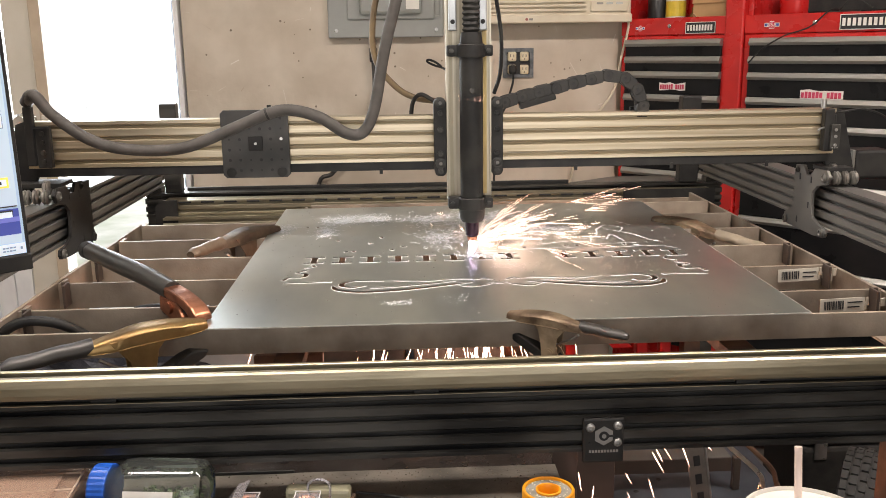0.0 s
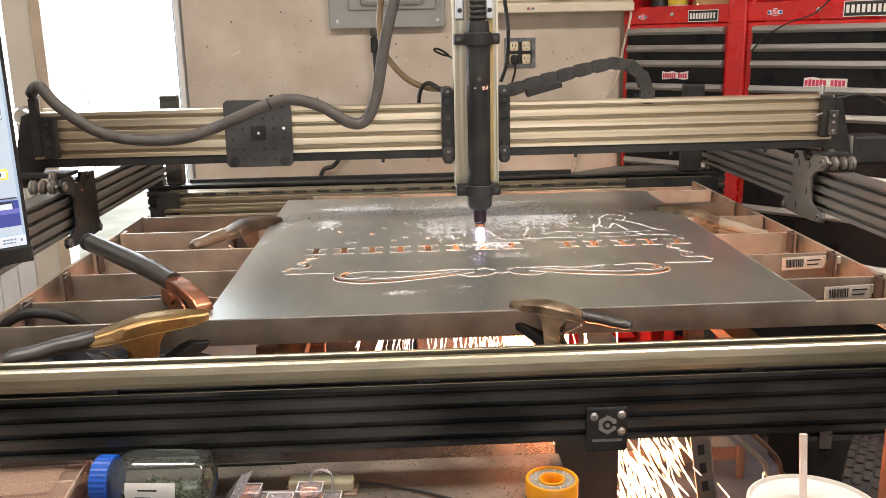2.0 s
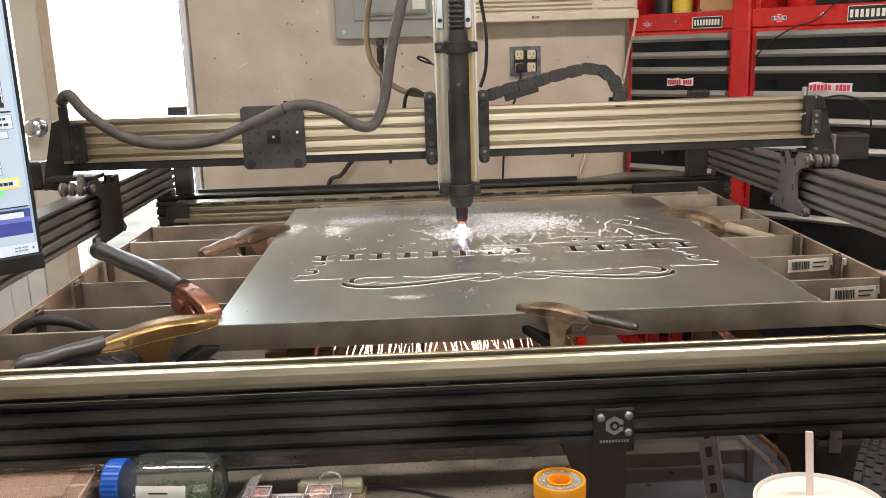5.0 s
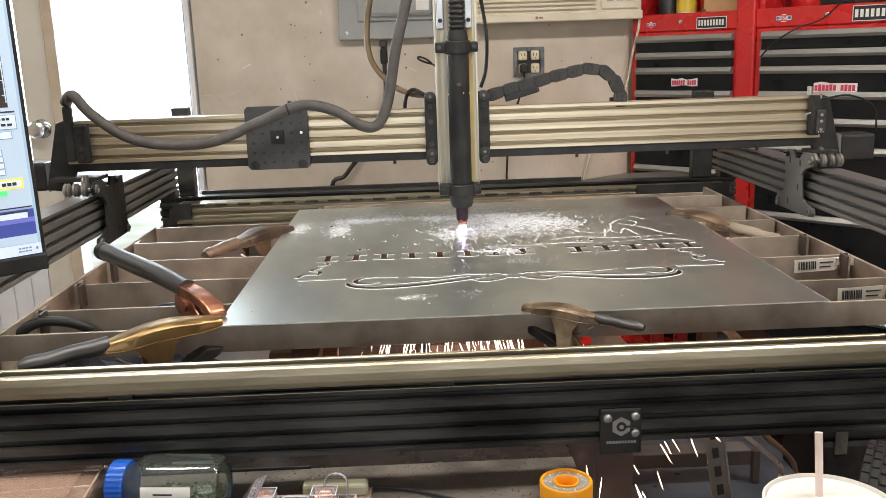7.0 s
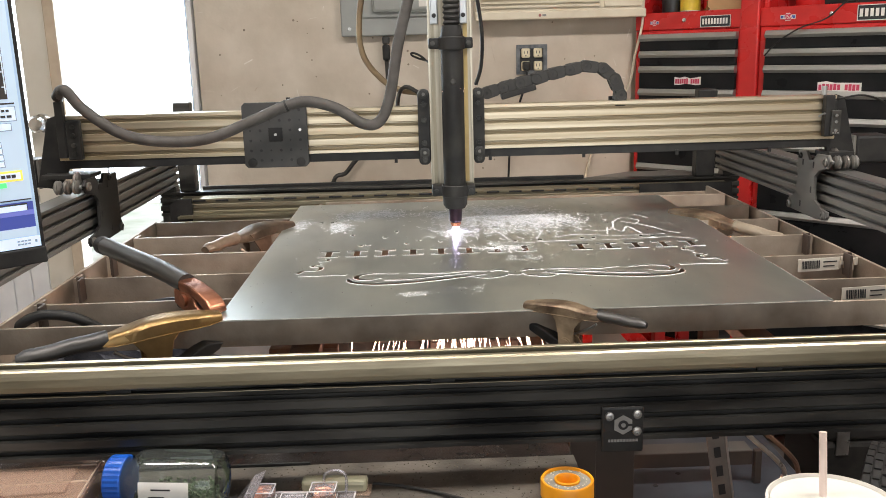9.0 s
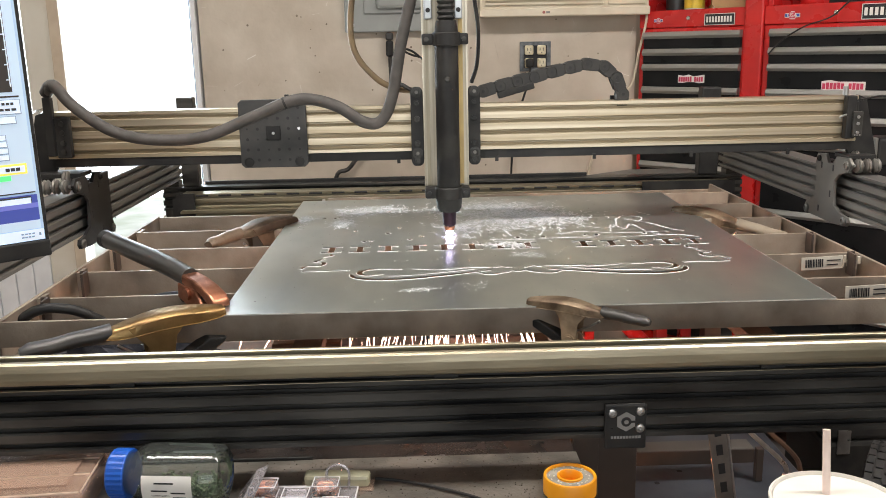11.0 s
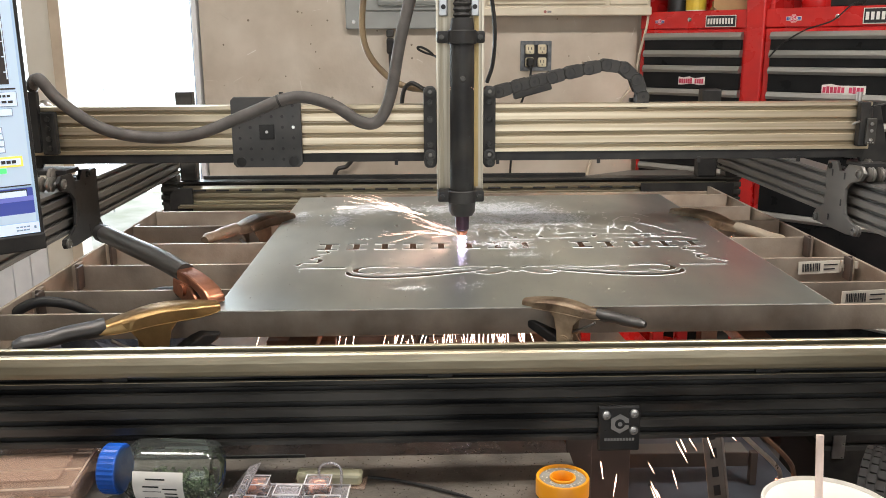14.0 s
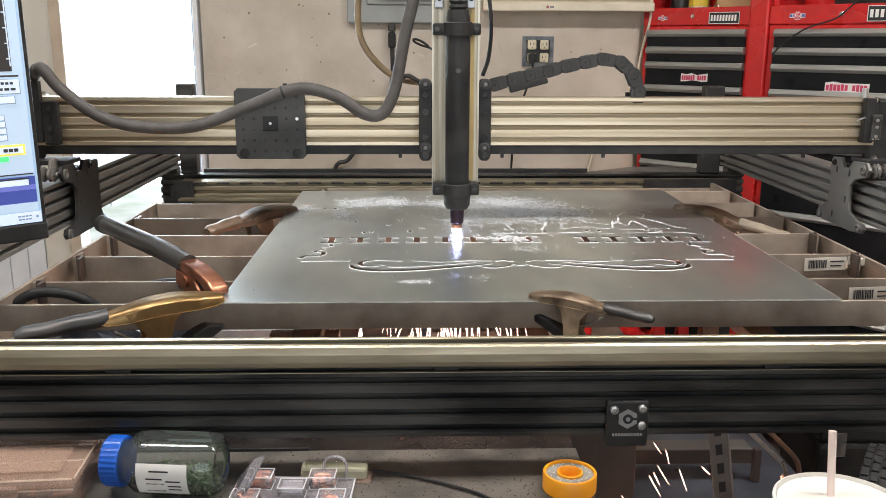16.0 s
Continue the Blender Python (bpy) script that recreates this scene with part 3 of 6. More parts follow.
def chest_clutter():
    def put(u, v, z):
        return CH @ pose(u, v, z)
    s = thing("spray_can", "dark spray can standing in the chest tray", "spray can", put(0.066, 0.06, 1.271))
    part("can", lathe([(0.028, 0), (0.030, 0.004), (0.030, 0.13), (0.022, 0.145)], 24), mat("dark_can", (0.03, 0.03, 0.032), (0.05, 0.05, 0.05), 0.35, 0.4), s, "", True)
    part("band", lathe([(0.0303, 0.03), (0.0303, 0.05)], 24, None, None, False), PAPER, s)
    s = thing("spray_can", "white and yellow can standing in the chest tray", "spray can", put(0.128, 0.06, 1.271))
    part("can", lathe([(0.028, 0), (0.030, 0.004), (0.030, 0.14), (0.022, 0.155)], 24), PAPER, s, "", True)
    part("band", lathe([(0.0303, 0.055), (0.0303, 0.10)], 24, None, None, False), mat("yellow_print", (0.75, 0.55, 0.05), None, 0.4), s)
    s = thing("cardboard_box", "small brown cardboard box in the chest tray", "box", put(0.245, 0.09, 1.271))
    part("carton", box(-0.05, 0.06, -0.05, 0.06, 0, 0.12, 0.002), CARD, s)
    part("flap", box(-0.05, 0.06, -0.056, -0.051, 0.09, 0.119, 0.001), CARD, s)
    s = thing("black_case", "dark tool case lying in the chest tray", "case", put(0.60, 0.20, 1.271))
    part("lower_shell", box(-0.10, 0.13, -0.09, 0.08, 0, 0.05, 0.006), BLACK_PL, s)
    part("upper_shell", box(-0.10, 0.13, -0.09, 0.08, 0.052, 0.10, 0.006), BLACK_PL, s)
    part("handle", tube([(-0.02, -0.09, 0.05), (-0.02, -0.115, 0.05), (0.05, -0.115, 0.05), (0.05, -0.09, 0.05)], 0.006, 8), RUBBER, s)
    s = thing("small_bottle", "small amber bottle in the chest tray", "bottle", put(0.195, 0.05, 1.271))
    part("glass_body", lathe([(0.015, 0), (0.017, 0.003), (0.017, 0.05), (0.008, 0.065), (0.008, 0.08)], 18), mat("amber", (0.20, 0.09, 0.03), None, 0.2), s, "", True)
    s = thing("red_tin", "red tin standing in the wide chest tray", "tin", put(0.47, 0.12, 1.271))
    part("tin", lathe([(0.040, 0), (0.042, 0.004), (0.042, 0.12), (0.038, 0.124)], 24), RED, s, "", True)
    c = thing("thin_cable", "thin black cable hanging over the chest front", "cable", CH)
    part("cable_run", tube([(0.62, 0.05, 1.330), (0.612, -0.012, 1.326), (0.57, -0.03, 1.285), (0.50, -0.028, 1.262), (0.44, -0.03, 1.225), (0.405, -0.026, 1.19)], 0.0022, 6), BLACK_PL, c)
    part("cable_run", tube([(0.62, 0.05, 1.330), (0.64, -0.012, 1.328), (0.67, -0.012, 1.355), (0.72, -0.012, 1.33)], 0.0022, 6), BLACK_PL, c)


chest_clutter()

# ---- cutting table ----
TABLE = thing("cutting_table", "welded steel plasma cutting table with slotted rails", "cutting table")
slot_bar("front_rail", -0.95, 0.95, -0.16, 0.786, 0.0765, 0.04, 4, BLACK_ALU, TABLE, "black anodised slotted front rail")
b = prism([(-0.1565, 0.8690), (-0.1606, 0.8696), (-0.1620, 0.8715), (-0.1626, 0.8760), (-0.1626, 0.8850), (-0.1620, 0.8895), (-0.1604, 0.8930), (-0.1575, 0.8950), (-0.1535, 0.8956), (-0.1528, 0.8950), (-0.1524, 0.8790), (-0.1430, 0.8790), (-0.1426, 0.8968), (-0.1415, 0.8976), (-0.137, 0.8976), (-0.1350, 0.8955), (-0.1350, 0.8690)], -0.95, 0.95, "x")
part("front_cap_rail", b, ALU_GREY, TABLE, "scratched bare aluminium rail on the front")
# black insert stands in for the groove's shade
part("groove_shade", box(-0.95, 0.95, -0.1520, -0.1434, 0.8794, 0.8840), BLACK_PL, TABLE, "black strip added as the shade in the rail groove")
for x in (-0.85, -0.48, -0.115, 0.26, 0.62):
    part("rail_spacer", box(x - 0.014, x + 0.014, -0.155, -0.137, 0.8629, 0.8688, 0.0006), BLACK_PL, TABLE)
# recessed black strip darkens the open gap under the cap rail
part("gap_shade_strip", box(-0.95, 0.95, -0.150, -0.139, 0.8630, 0.8668, 0.0004), BLACK_ALU, TABLE, "black strip added as the shade in the gap between the two rails")
# thin pale strip paints the lit line along the rail's worn top edge
part("rail_edge_highlight", box(-0.95, 0.95, -0.1604, -0.1565, 0.8626, 0.8636, 0.0003), ALU_GREY, TABLE, "pale strip for the highlight on the black rail's worn edge")
slot_bar("side_rail", -0.118, 1.23, -0.80, 0.905, 0.08, 0.04, 4, GREY_RAIL, TABLE, "dusty black slotted side rail", "y")
slot_bar("side_rail", -0.118, 1.23, 0.66, 0.905, 0.08, 0.04, 4, GREY_RAIL, TABLE, "dusty black slotted side rail", "y")
slot_bar("back_rail", -0.735, 0.652, 1.09, 0.846, 0.036, 0.05, 2, ALU_GREY, TABLE, "bare aluminium slotted back rail")
slot_bar("rear_crossbar", -0.80, 0.70, 1.155, 0.83, 0.06, 0.04, 3, BLACK_ALU, TABLE, "black slotted crossbar behind the table")
for x in (-0.78, 0.68):
    part("post", box(x - 0.02, x + 0.02, 1.165, 1.205, 0.0, 0.903, 0.002), BLACK_ALU, TABLE)
    part("post", box(x - 0.02, x + 0.02, -0.115, -0.075, 0.0, 0.903, 0.002), BLACK_ALU, TABLE)
part("rail_end_block", box(-0.748, -0.706, 1.157, 1.193, 0.8905, 1.117, 0.003), BLACK_ALU, TABLE, "black rail-end post")
part("rail_end_block", box(0.585, 0.635, 1.157, 1.193, 0.8905, 1.115, 0.004), BLACK_PL, TABLE)
part("rail_bracket", prism([(-0.735, 0.885), (-0.70, 0.885), (-0.70, 0.80), (-0.755, 0.80), (-0.755, 0.87)], 1.075, 1.083, "y"), BLACK_PL, TABLE)
part("rail_bracket", prism([(0.42, 0.887), (0.655, 0.887), (0.655, 0.80), (0.60, 0.80), (0.60, 0.86), (0.42, 0.86)], 1.083, 1.0885, "y"), BLACK_PL, TABLE)
for k in range(24):
    part("oval_slot", box(-0.70 + k * 0.0565, -0.668 + k * 0.0565, 1.0872, 1.0898, 0.8755, 0.8800, 0.0012), INK, TABLE)
slot_bar("back_rail", -0.735, 0.652, 1.066, 0.806, 0.036, 0.05, 2, ALU_GREY, TABLE, "bare aluminium slotted lower back rail")
part("rail_flange", box(-0.73, 0.652, 1.064, 1.0885, 0.8424, 0.8455, 0.0006), ALU_GREY, TABLE, "bare aluminium lower flange of the back rail")
part("corner_plate", prism([(0.30, 1.206), (0.60, 1.206), (0.60, 1.30), (0.44, 1.30)], 0.884, 0.889, "z"), GREY_RAIL, TABLE, "grey corner plate behind the back rail")
part("rear_lip", box(-0.70, 0.30, 1.197, 1.206, 0.876, 0.898, 0.001), BLACK_PL, TABLE)
# slat frame
SLATS = (0.0, 0.10, 0.245, 0.395, 0.545, 0.695, 0.84)
for y in SLATS:
    right = 0.62 if y == 0.0 else 0.552
    left = -0.70 if y == 0.0 else -0.36 if y > 0.8 else -0.676
    part("slat", box(left, right, y - 0.003, y + 0.002, 0.862 if y == 0 else 0.858, 0.8962 if y == 0 else 0.8985, 0.0006), SLAT, TABLE)
    if y:
        for x, s in ((left, 1), (right, -1)):
            br = prism([(x, y + 0.004), (x + s * 0.006, y + 0.004), (x + s * 0.006, y + 0.03), (x, y + 0.03)], 0.86, 0.898, "z")
            part("slat_bracket", br, SLAT, TABLE)
for y in (0.10, 0.245, 0.395):
    for x, s in ((0.545, -1), (-0.669, 1)):
        part("cleat", prism([(x, y - 0.004), (x + s * 0.012, y - 0.004), (x + s * 0.013, y - 0.030), (x + s * 0.009, y - 0.030), (x + s * 0.008, y - 0.008), (x, y - 0.008)], 0.866, 0.902, "z", 0.0008), DARK_TUB, TABLE, "dark welded angle cleat")
for x in (-0.690, 0.560):
    far = 0.99 if x > 0 else 0.735
    part("side_bar", box(x - 0.003, x + 0.003, 0.004, far, 0.835, 0.8935, 0.0006), SLAT, TABLE)
    part("side_ledge", box(x - 0.03 if x > 0 else x + 0.0035, x - 0.0035 if x > 0 else x + 0.03, 0.006, far, 0.835, 0.839), SLAT, TABLE)
part("end_bar", box(-0.36, 0.56, 0.991, 0.997, 0.82, 0.88, 0.0006), SLAT, TABLE)
for x in (-0.66, 0.565):
    for y in (0.03, 0.95 if x > 0 else 0.70):
        part("leg", box(x - 0.02, x + 0.02, y - 0.02, y + 0.02, 0.0, 0.834, 0.002), RUST, TABLE)
for x in (-0.3, 0.06, 0.33):
    part("cross_brace", box(x - 0.02, x + 0.02, 0.0035, 0.985, 0.815, 0.833, 0.001), RUST, TABLE)
part("lower_stretcher", box(-0.64, 0.51, 0.02, 0.04, 0.30, 0.34, 0.002), RUST, TABLE)
# barcode tags on two slats
for x, y, z in ((0.461, 0.2395, 0.8725), (0.462, 0.0945, 0.8655)):
    tg = tagged(thing("paper_tag", "white barcode tag taped on a steel slat", "label", None, "barcode tags"))
    m = pose(x, y, z, 0, -2, 0)
    part("tag", box(0, 0.066, -0.0012, 0, 0, 0.0205, 0, None, m), TAG, tg)
    bars = bmesh.new()
    rnd = random.Random(3)
    u = 0.006
    while u < 0.034:
        w = rnd.choice((0.0007, 0.0012, 0.0018))
        box(u, u + w, -0.0018, -0.0013, 0.004, 0.017, 0, bars, m)
        u += w + rnd.choice((0.0008, 0.0014))
    part("barcode", bars, INK, tg)
    part("print_bars", box(0.040, 0.062, -0.0018, -0.0013, 0.013, 0.015, 0, box(0.040, 0.058, -0.0018, -0.0013, 0.006, 0.008, 0, None, m), m), INK, tg)
    crumple = bmesh.new()
    for k in range(9):
        u = 0.064 + 0.0034 * k
        box(u, u + 0.004, -0.0030 - 0.0012 * (k % 2), -0.0014, 0.002 + rnd.uniform(0, 0.003), 0.018 - rnd.uniform(0, 0.004), 0.0008, crumple, m @ pose(0, 0, 0, 0, rnd.uniform(-4, 4)), 1)
    part("tape", crumple, clear("crumpled_tape", (0.62, 0.56, 0.46), 0.2, 1.5, 0.7), tg, "crumpled yellowed tape")
# maker's plate on the front rail
mp = part("maker_plate", box(0.065, 0.1135, -0.1655, -0.1605, 0.7735, 0.829, 0.0025), BLACK_PL, TABLE, "black maker's plate with a pale hexagon mark")
for x, z in ((0.0735, 0.8185), (0.1055, 0.8200), (0.1055, 0.7995)):
    part("screw", lathe([(0.0054, 0), (0.0054, 0.001), (0.0046, 0.0026), (0.0024, 0.003), (0.0020, 0.0016)], 16, pose(x, -0.1655, z, 90)), STEEL, mp, "", True)
part("hole", lathe([(0.002, 0), (0.002, 0.0008)], 10, pose(0.0735, -0.1654, 0.798, 90)), INK, mp)
hexa = [(0.0895 + 0.0118 * math.cos(radians(90 + 60 * k)), 0.8078 + 0.0118 * math.sin(radians(90 + 60 * k))) for k in range(6)]
hx = part("hexagon_mark", prism(hexa, -0.1664, -0.1654), STEEL, mp)
part("ring_mark", lathe([(0.0058, 0), (0.0058, 0.0006)], 18, pose(0.0895, -0.1664, 0.8078, 90)), INK, hx)
part("dot_mark", lathe([(0.0026, 0), (0.0026, 0.0006)], 14, pose(0.0895, -0.1670, 0.8078, 90)), STEEL, hx)
part("notch_mark", box(0.0905, 0.1015, -0.1672, -0.1664, 0.8066, 0.8090), INK, hx)
for k in range(10):
    part("letter_bar", box(0.0725 + k * 0.0035, 0.0725 + k * 0.0035 + 0.0026, -0.1662, -0.1654, 0.7870, 0.7902), STEEL, mp)

# ---- the sheet being cut ----
ZP = 0.90
PX0, PX1, PY0, PY1 = -0.40, 0.40, -0.008, 0.842


def stroke(pts, w, n=6, taper=False):
    """A closed outline round a smooth line, w wide."""
    line = smooth_line([(x, y, 0) for x, y in pts], n)
    a, c = [], []
    for i, p in enumerate(line):
        d = (line[min(i + 1, len(line) - 1)] - line[max(i - 1, 0)]).normalized()
        s = Vector((-d.y, d.x, 0))
        u = i / (len(line) - 1)
        ww = w * (0.25 + 0.75 * math.sin(math.pi * u) ** 0.6) if taper else w
        a.append((p.x + s.x * ww / 2, p.y + s.y * ww / 2))
        c.append((p.x - s.x * ww / 2, p.y - s.y * ww / 2))
    return a + c[::-1]


def letter_bar(x, w, y0=0.326, y1=0.372):
    """A letter-sized upright bar with feet."""
    s, f = w * 0.30, 0.009
    xs = (x - w / 2, x - s / 2, x + s / 2, x + w / 2)
    return [(xs[0], y0), (xs[3], y0), (xs[3], y0 + f), (xs[2], y0 + f), (xs[2], y1 - f), (xs[3], y1 - f), (xs[3], y1), (xs[0], y1), (xs[0], y1 - f), (xs[1], y1 - f), (xs[1], y0 + f), (xs[0], y0 + f)]


CUTS = []
for k in range(14):
    if k != 8:
        CUTS.append(letter_bar(-0.290 + k * 0.0472, 0.034))
MID = 0.006
half = [
    stroke([(-0.196, 0.180), (-0.216, 0.172), (-0.232, 0.182), (-0.230, 0.200), (-0.208, 0.210), (-0.17, 0.203)], 0.0085, 6, True),
    stroke([(-0.246, 0.182), (-0.236, 0.160), (-0.20, 0.147), (-0.14, 0.154), (-0.08, 0.172), (-0.036, 0.186)], 0.0125, 6, True),
    stroke([(-0.190, 0.166), (-0.15, 0.171), (-0.10, 0.184), (-0.06, 0.194)], 0.0062, 6, True),
    stroke([(-0.155, 0.205), (-0.11, 0.198), (-0.07, 0.206), (-0.035, 0.203)], 0.006, 6, True),
    stroke([(-0.060, 0.176), (-0.040, 0.163), (-0.018, 0.170), (-0.006, 0.178)], 0.0085, 6, True),
    stroke([(-0.030, 0.200), (-0.018, 0.208), (-0.004, 0.196)], 0.007, 5, True),
    stroke([(-0.327, 0.222), (-0.318, 0.240), (-0.298, 0.240), (-0.294, 0.260), (-0.309, 0.268), (-0.296, 0.284)], 0.0075, 5),
    stroke([(-0.322, 0.206), (-0.30, 0.207), (-0.262, 0.208), (-0.25, 0.206)], 0.006, 4),
    stroke([(-0.300, 0.296), (-0.286, 0.306), (-0.290, 0.318)], 0.006, 4),
]
for loop in half:
    CUTS.append(loop)
    CUTS.append([(2 * MID - x, y) for x, y in reversed(loop)])
CUTS.append(stroke([(MID - 0.010, 0.183), (MID, 0.176), (MID + 0.010, 0.183)], 0.005, 5))
rnd = random.Random(11)
for x, y in ((-0.24, 0.408), (-0.228, 0.412), (-0.16, 0.415), (-0.14, 0.44), (-0.10, 0.425), (-0.20, 0.47), (-0.26, 0.50), (-0.31, 0.63), (-0.33, 0.63), (-0.18, 0.52), (0.03, 0.41), (0.075, 0.412), (0.15, 0.418), (0.17, 0.416), (0.255, 0.42), (0.275, 0.415)):
    CUTS.append([(x + rnd.uniform(0.003, 0.006) * math.cos(a), y + rnd.uniform(0.004, 0.009) * math.sin(a)) for a in [k * math.pi / 4 for k in range(8)]])


def sheet():
    cutter = bmesh.new()
    for loop in CUTS:
        join(cutter, prism(loop, ZP - 0.01, ZP + 0.01, "z"))
    tool = finish(cutter, "cutter", PLATE)
    blank = finish(box(PX0, PX1, PY0, PY1, ZP - 0.0014, ZP), "blank", PLATE)
    cut = blank.modifiers.new("cut", "BOOLEAN")
    cut.operation, cut.solver, cut.object, cut.use_self = "DIFFERENCE", "EXACT", tool, True
    flat = bpy.data.meshes.new_from_object(blank.evaluated_get(bpy.context.evaluated_depsgraph_get()))
    bpy.data.objects.remove(tool)
    bpy.data.objects.remove(blank)
    flat.materials.clear()
    b = bmesh.new()
    b.from_mesh(flat)
    p = thing("steel_sheet", "thin grey steel sheet with a scrollwork design cut in it", "metal sheet")
    part("sheet", b, PLATE, p)
    part("sheared_edge", box(PX0, PX1, PY0 - 0.0008, PY0 - 0.0001, ZP - 0.0016, ZP - 0.0001), SHEARED, p, "bright sheared front edge")
    part("sheared_edge", box(PX1 + 0.0001, PX1 + 0.0010, PY0, PY1, ZP - 0.0014, ZP - 0.0001), SHEARED, p, "bright sheared side edge")
    for loop in CUTS:
        lip = bmesh.new()
        n = len(loop)
        area = sum(loop[i][0] * loop[(i + 1) % n][1] - loop[(i + 1) % n][0] * loop[i][1] for i in range(n))
        sg = 1 if area > 0 else -1
        inner, outer = [], []
        for i, (x, y) in enumerate(loop):
            d = Vector((loop[(i + 1) % n][0] - loop[i - 1][0], loop[(i + 1) % n][1] - loop[i - 1][1], 0))
            d = d.normalized() if d.length else Vector((1, 0, 0))
            inner.append(lip.verts.new((x + d.y * sg * 0.0001, y - d.x * sg * 0.0001, ZP + 0.0005)))
            outer.append(lip.verts.new((x + d.y * sg * 0.0009, y - d.x * sg * 0.0020, ZP + 0.0001)))
        for i in range(n):
            j = (i + 1) % n
            lip.faces.new((inner[i], inner[j], outer[j], outer[i]))
        part("cut_lip", lip, RAW_EDGE, p)
    scrap = bmesh.new()
    rnd = random.Random(21)

    def squiggle(x, y, s, w, turn=None):
        a = rnd.uniform(0, 6.28) if turn is None else turn
        pts = [(x, y)]
        for k in range(rnd.randint(2, 4)):
            a += rnd.uniform(-1.1, 1.1)
            pts.append((pts[-1][0] + s * math.cos(a), pts[-1][1] + s * 1.3 * math.sin(a)))
        loop = stroke(pts, w, 3, True)
        h = rnd.uniform(0.0004, 0.0012)
        vs = [scrap.verts.new((min(max(px, PX0 + 0.004), PX1 - 0.004), min(max(py, 0.02), PY1 - 0.006), ZP + h)) for px, py in loop]
        n = len(vs) // 2
        for i in range(n - 1):
            scrap.faces.new((vs[i], vs[i + 1], vs[-2 - i], vs[-1 - i]))

    zones = ((0.04, 0.60, 0.105, 0.115, 340), (0.02, 0.70, 0.09, 0.06, 90), (0.12, 0.58, 0.06, 0.06, 90), (-0.20, 0.70, 0.045, 0.045, 60), (-0.27, 0.69, 0.035, 0.05, 45), (-0.29, 0.58, 0.022, 0.04, 32), (-0.10, 0.68, 0.03, 0.05, 40), (-0.07, 0.50, 0.03, 0.06, 50), (-0.37, 0.61, 0.012, 0.05, 22), (0.03, 0.28, 0.035, 0.02, 50), (-0.15, 0.085, 0.022, 0.012, 34), (0.0, 0.36, 0.05, 0.025, 40), (-0.06, 0.10, 0.02, 0.02, 10))
    for cx, cy, sx, sy, n in zones:
        for k in range(n * 3 if cy > 0.45 else n * 2):
            q = 1.0 if cy > 0.3 else 0.35
            squiggle(rnd.gauss(cx, sx * 0.55), rnd.gauss(cy, sy * 0.55), q * rnd.uniform(0.0028, 0.0070), q * rnd.uniform(0.0013, 0.0034))
    for pts in (
        [(-0.02, 0.395), (0.04, 0.39), (0.12, 0.398), (0.20, 0.392), (0.30, 0.40), (0.34, 0.38)],
        [(0.09, 0.60), (0.13, 0.56), (0.16, 0.50), (0.19, 0.47), (0.22, 0.49), (0.235, 0.55), (0.26, 0.585), (0.285, 0.56), (0.27, 0.52)],
        [(0.25, 0.55), (0.29, 0.50), (0.31, 0.45), (0.33, 0.43)],
        [(0.20, 0.44), (0.215, 0.50), (0.23, 0.46), (0.25, 0.50), (0.262, 0.44)],
        [(0.07, 0.42), (0.085, 0.48), (0.08, 0.53), (0.10, 0.56)],
        [(0.02, 0.42), (0.012, 0.47), (0.0, 0.50)],
        [(0.10, 0.43), (0.15, 0.445), (0.19, 0.43), (0.24, 0.425), (0.30, 0.43)],
        [(0.29, 0.62), (0.31, 0.58)],
    ):
        loop = stroke(pts, 0.0034, 7)
        vs = [scrap.verts.new((px + rnd.uniform(-.0012, .0012), py + rnd.uniform(-.002, .002), ZP + 0.0006)) for px, py in loop]
        n = len(vs) // 2
        for i in range(n - 1):
            scrap.faces.new((vs[i], vs[i + 1], vs[-2 - i], vs[-1 - i]))
    speck = bmesh.new()
    for k in range(420):
        x, y, r = rnd.uniform(PX0 + 0.01, PX1 - 0.01), rnd.uniform(0.02, PY1 - 0.02), rnd.uniform(0.0004, 0.0013)
        lathe([(r, 0), (r * 0.5, r * 0.5)], 5, pose(x, y, ZP + 0.0001), speck)
    tagged(part("spatter", speck, mat("grey_spatter", (0.62, 0.64, 0.66), (0.12, 0.12, 0.12), 0.6, 0.0, 40), p, "fine spatter specks on the sheet"), kind="stuff")
    d = part("dross_pattern", scrap, RAW_EDGE, p, "white dross along the fine tree design")
    tagged(d, kind="stuff")


sheet()

# ---- clamps ----


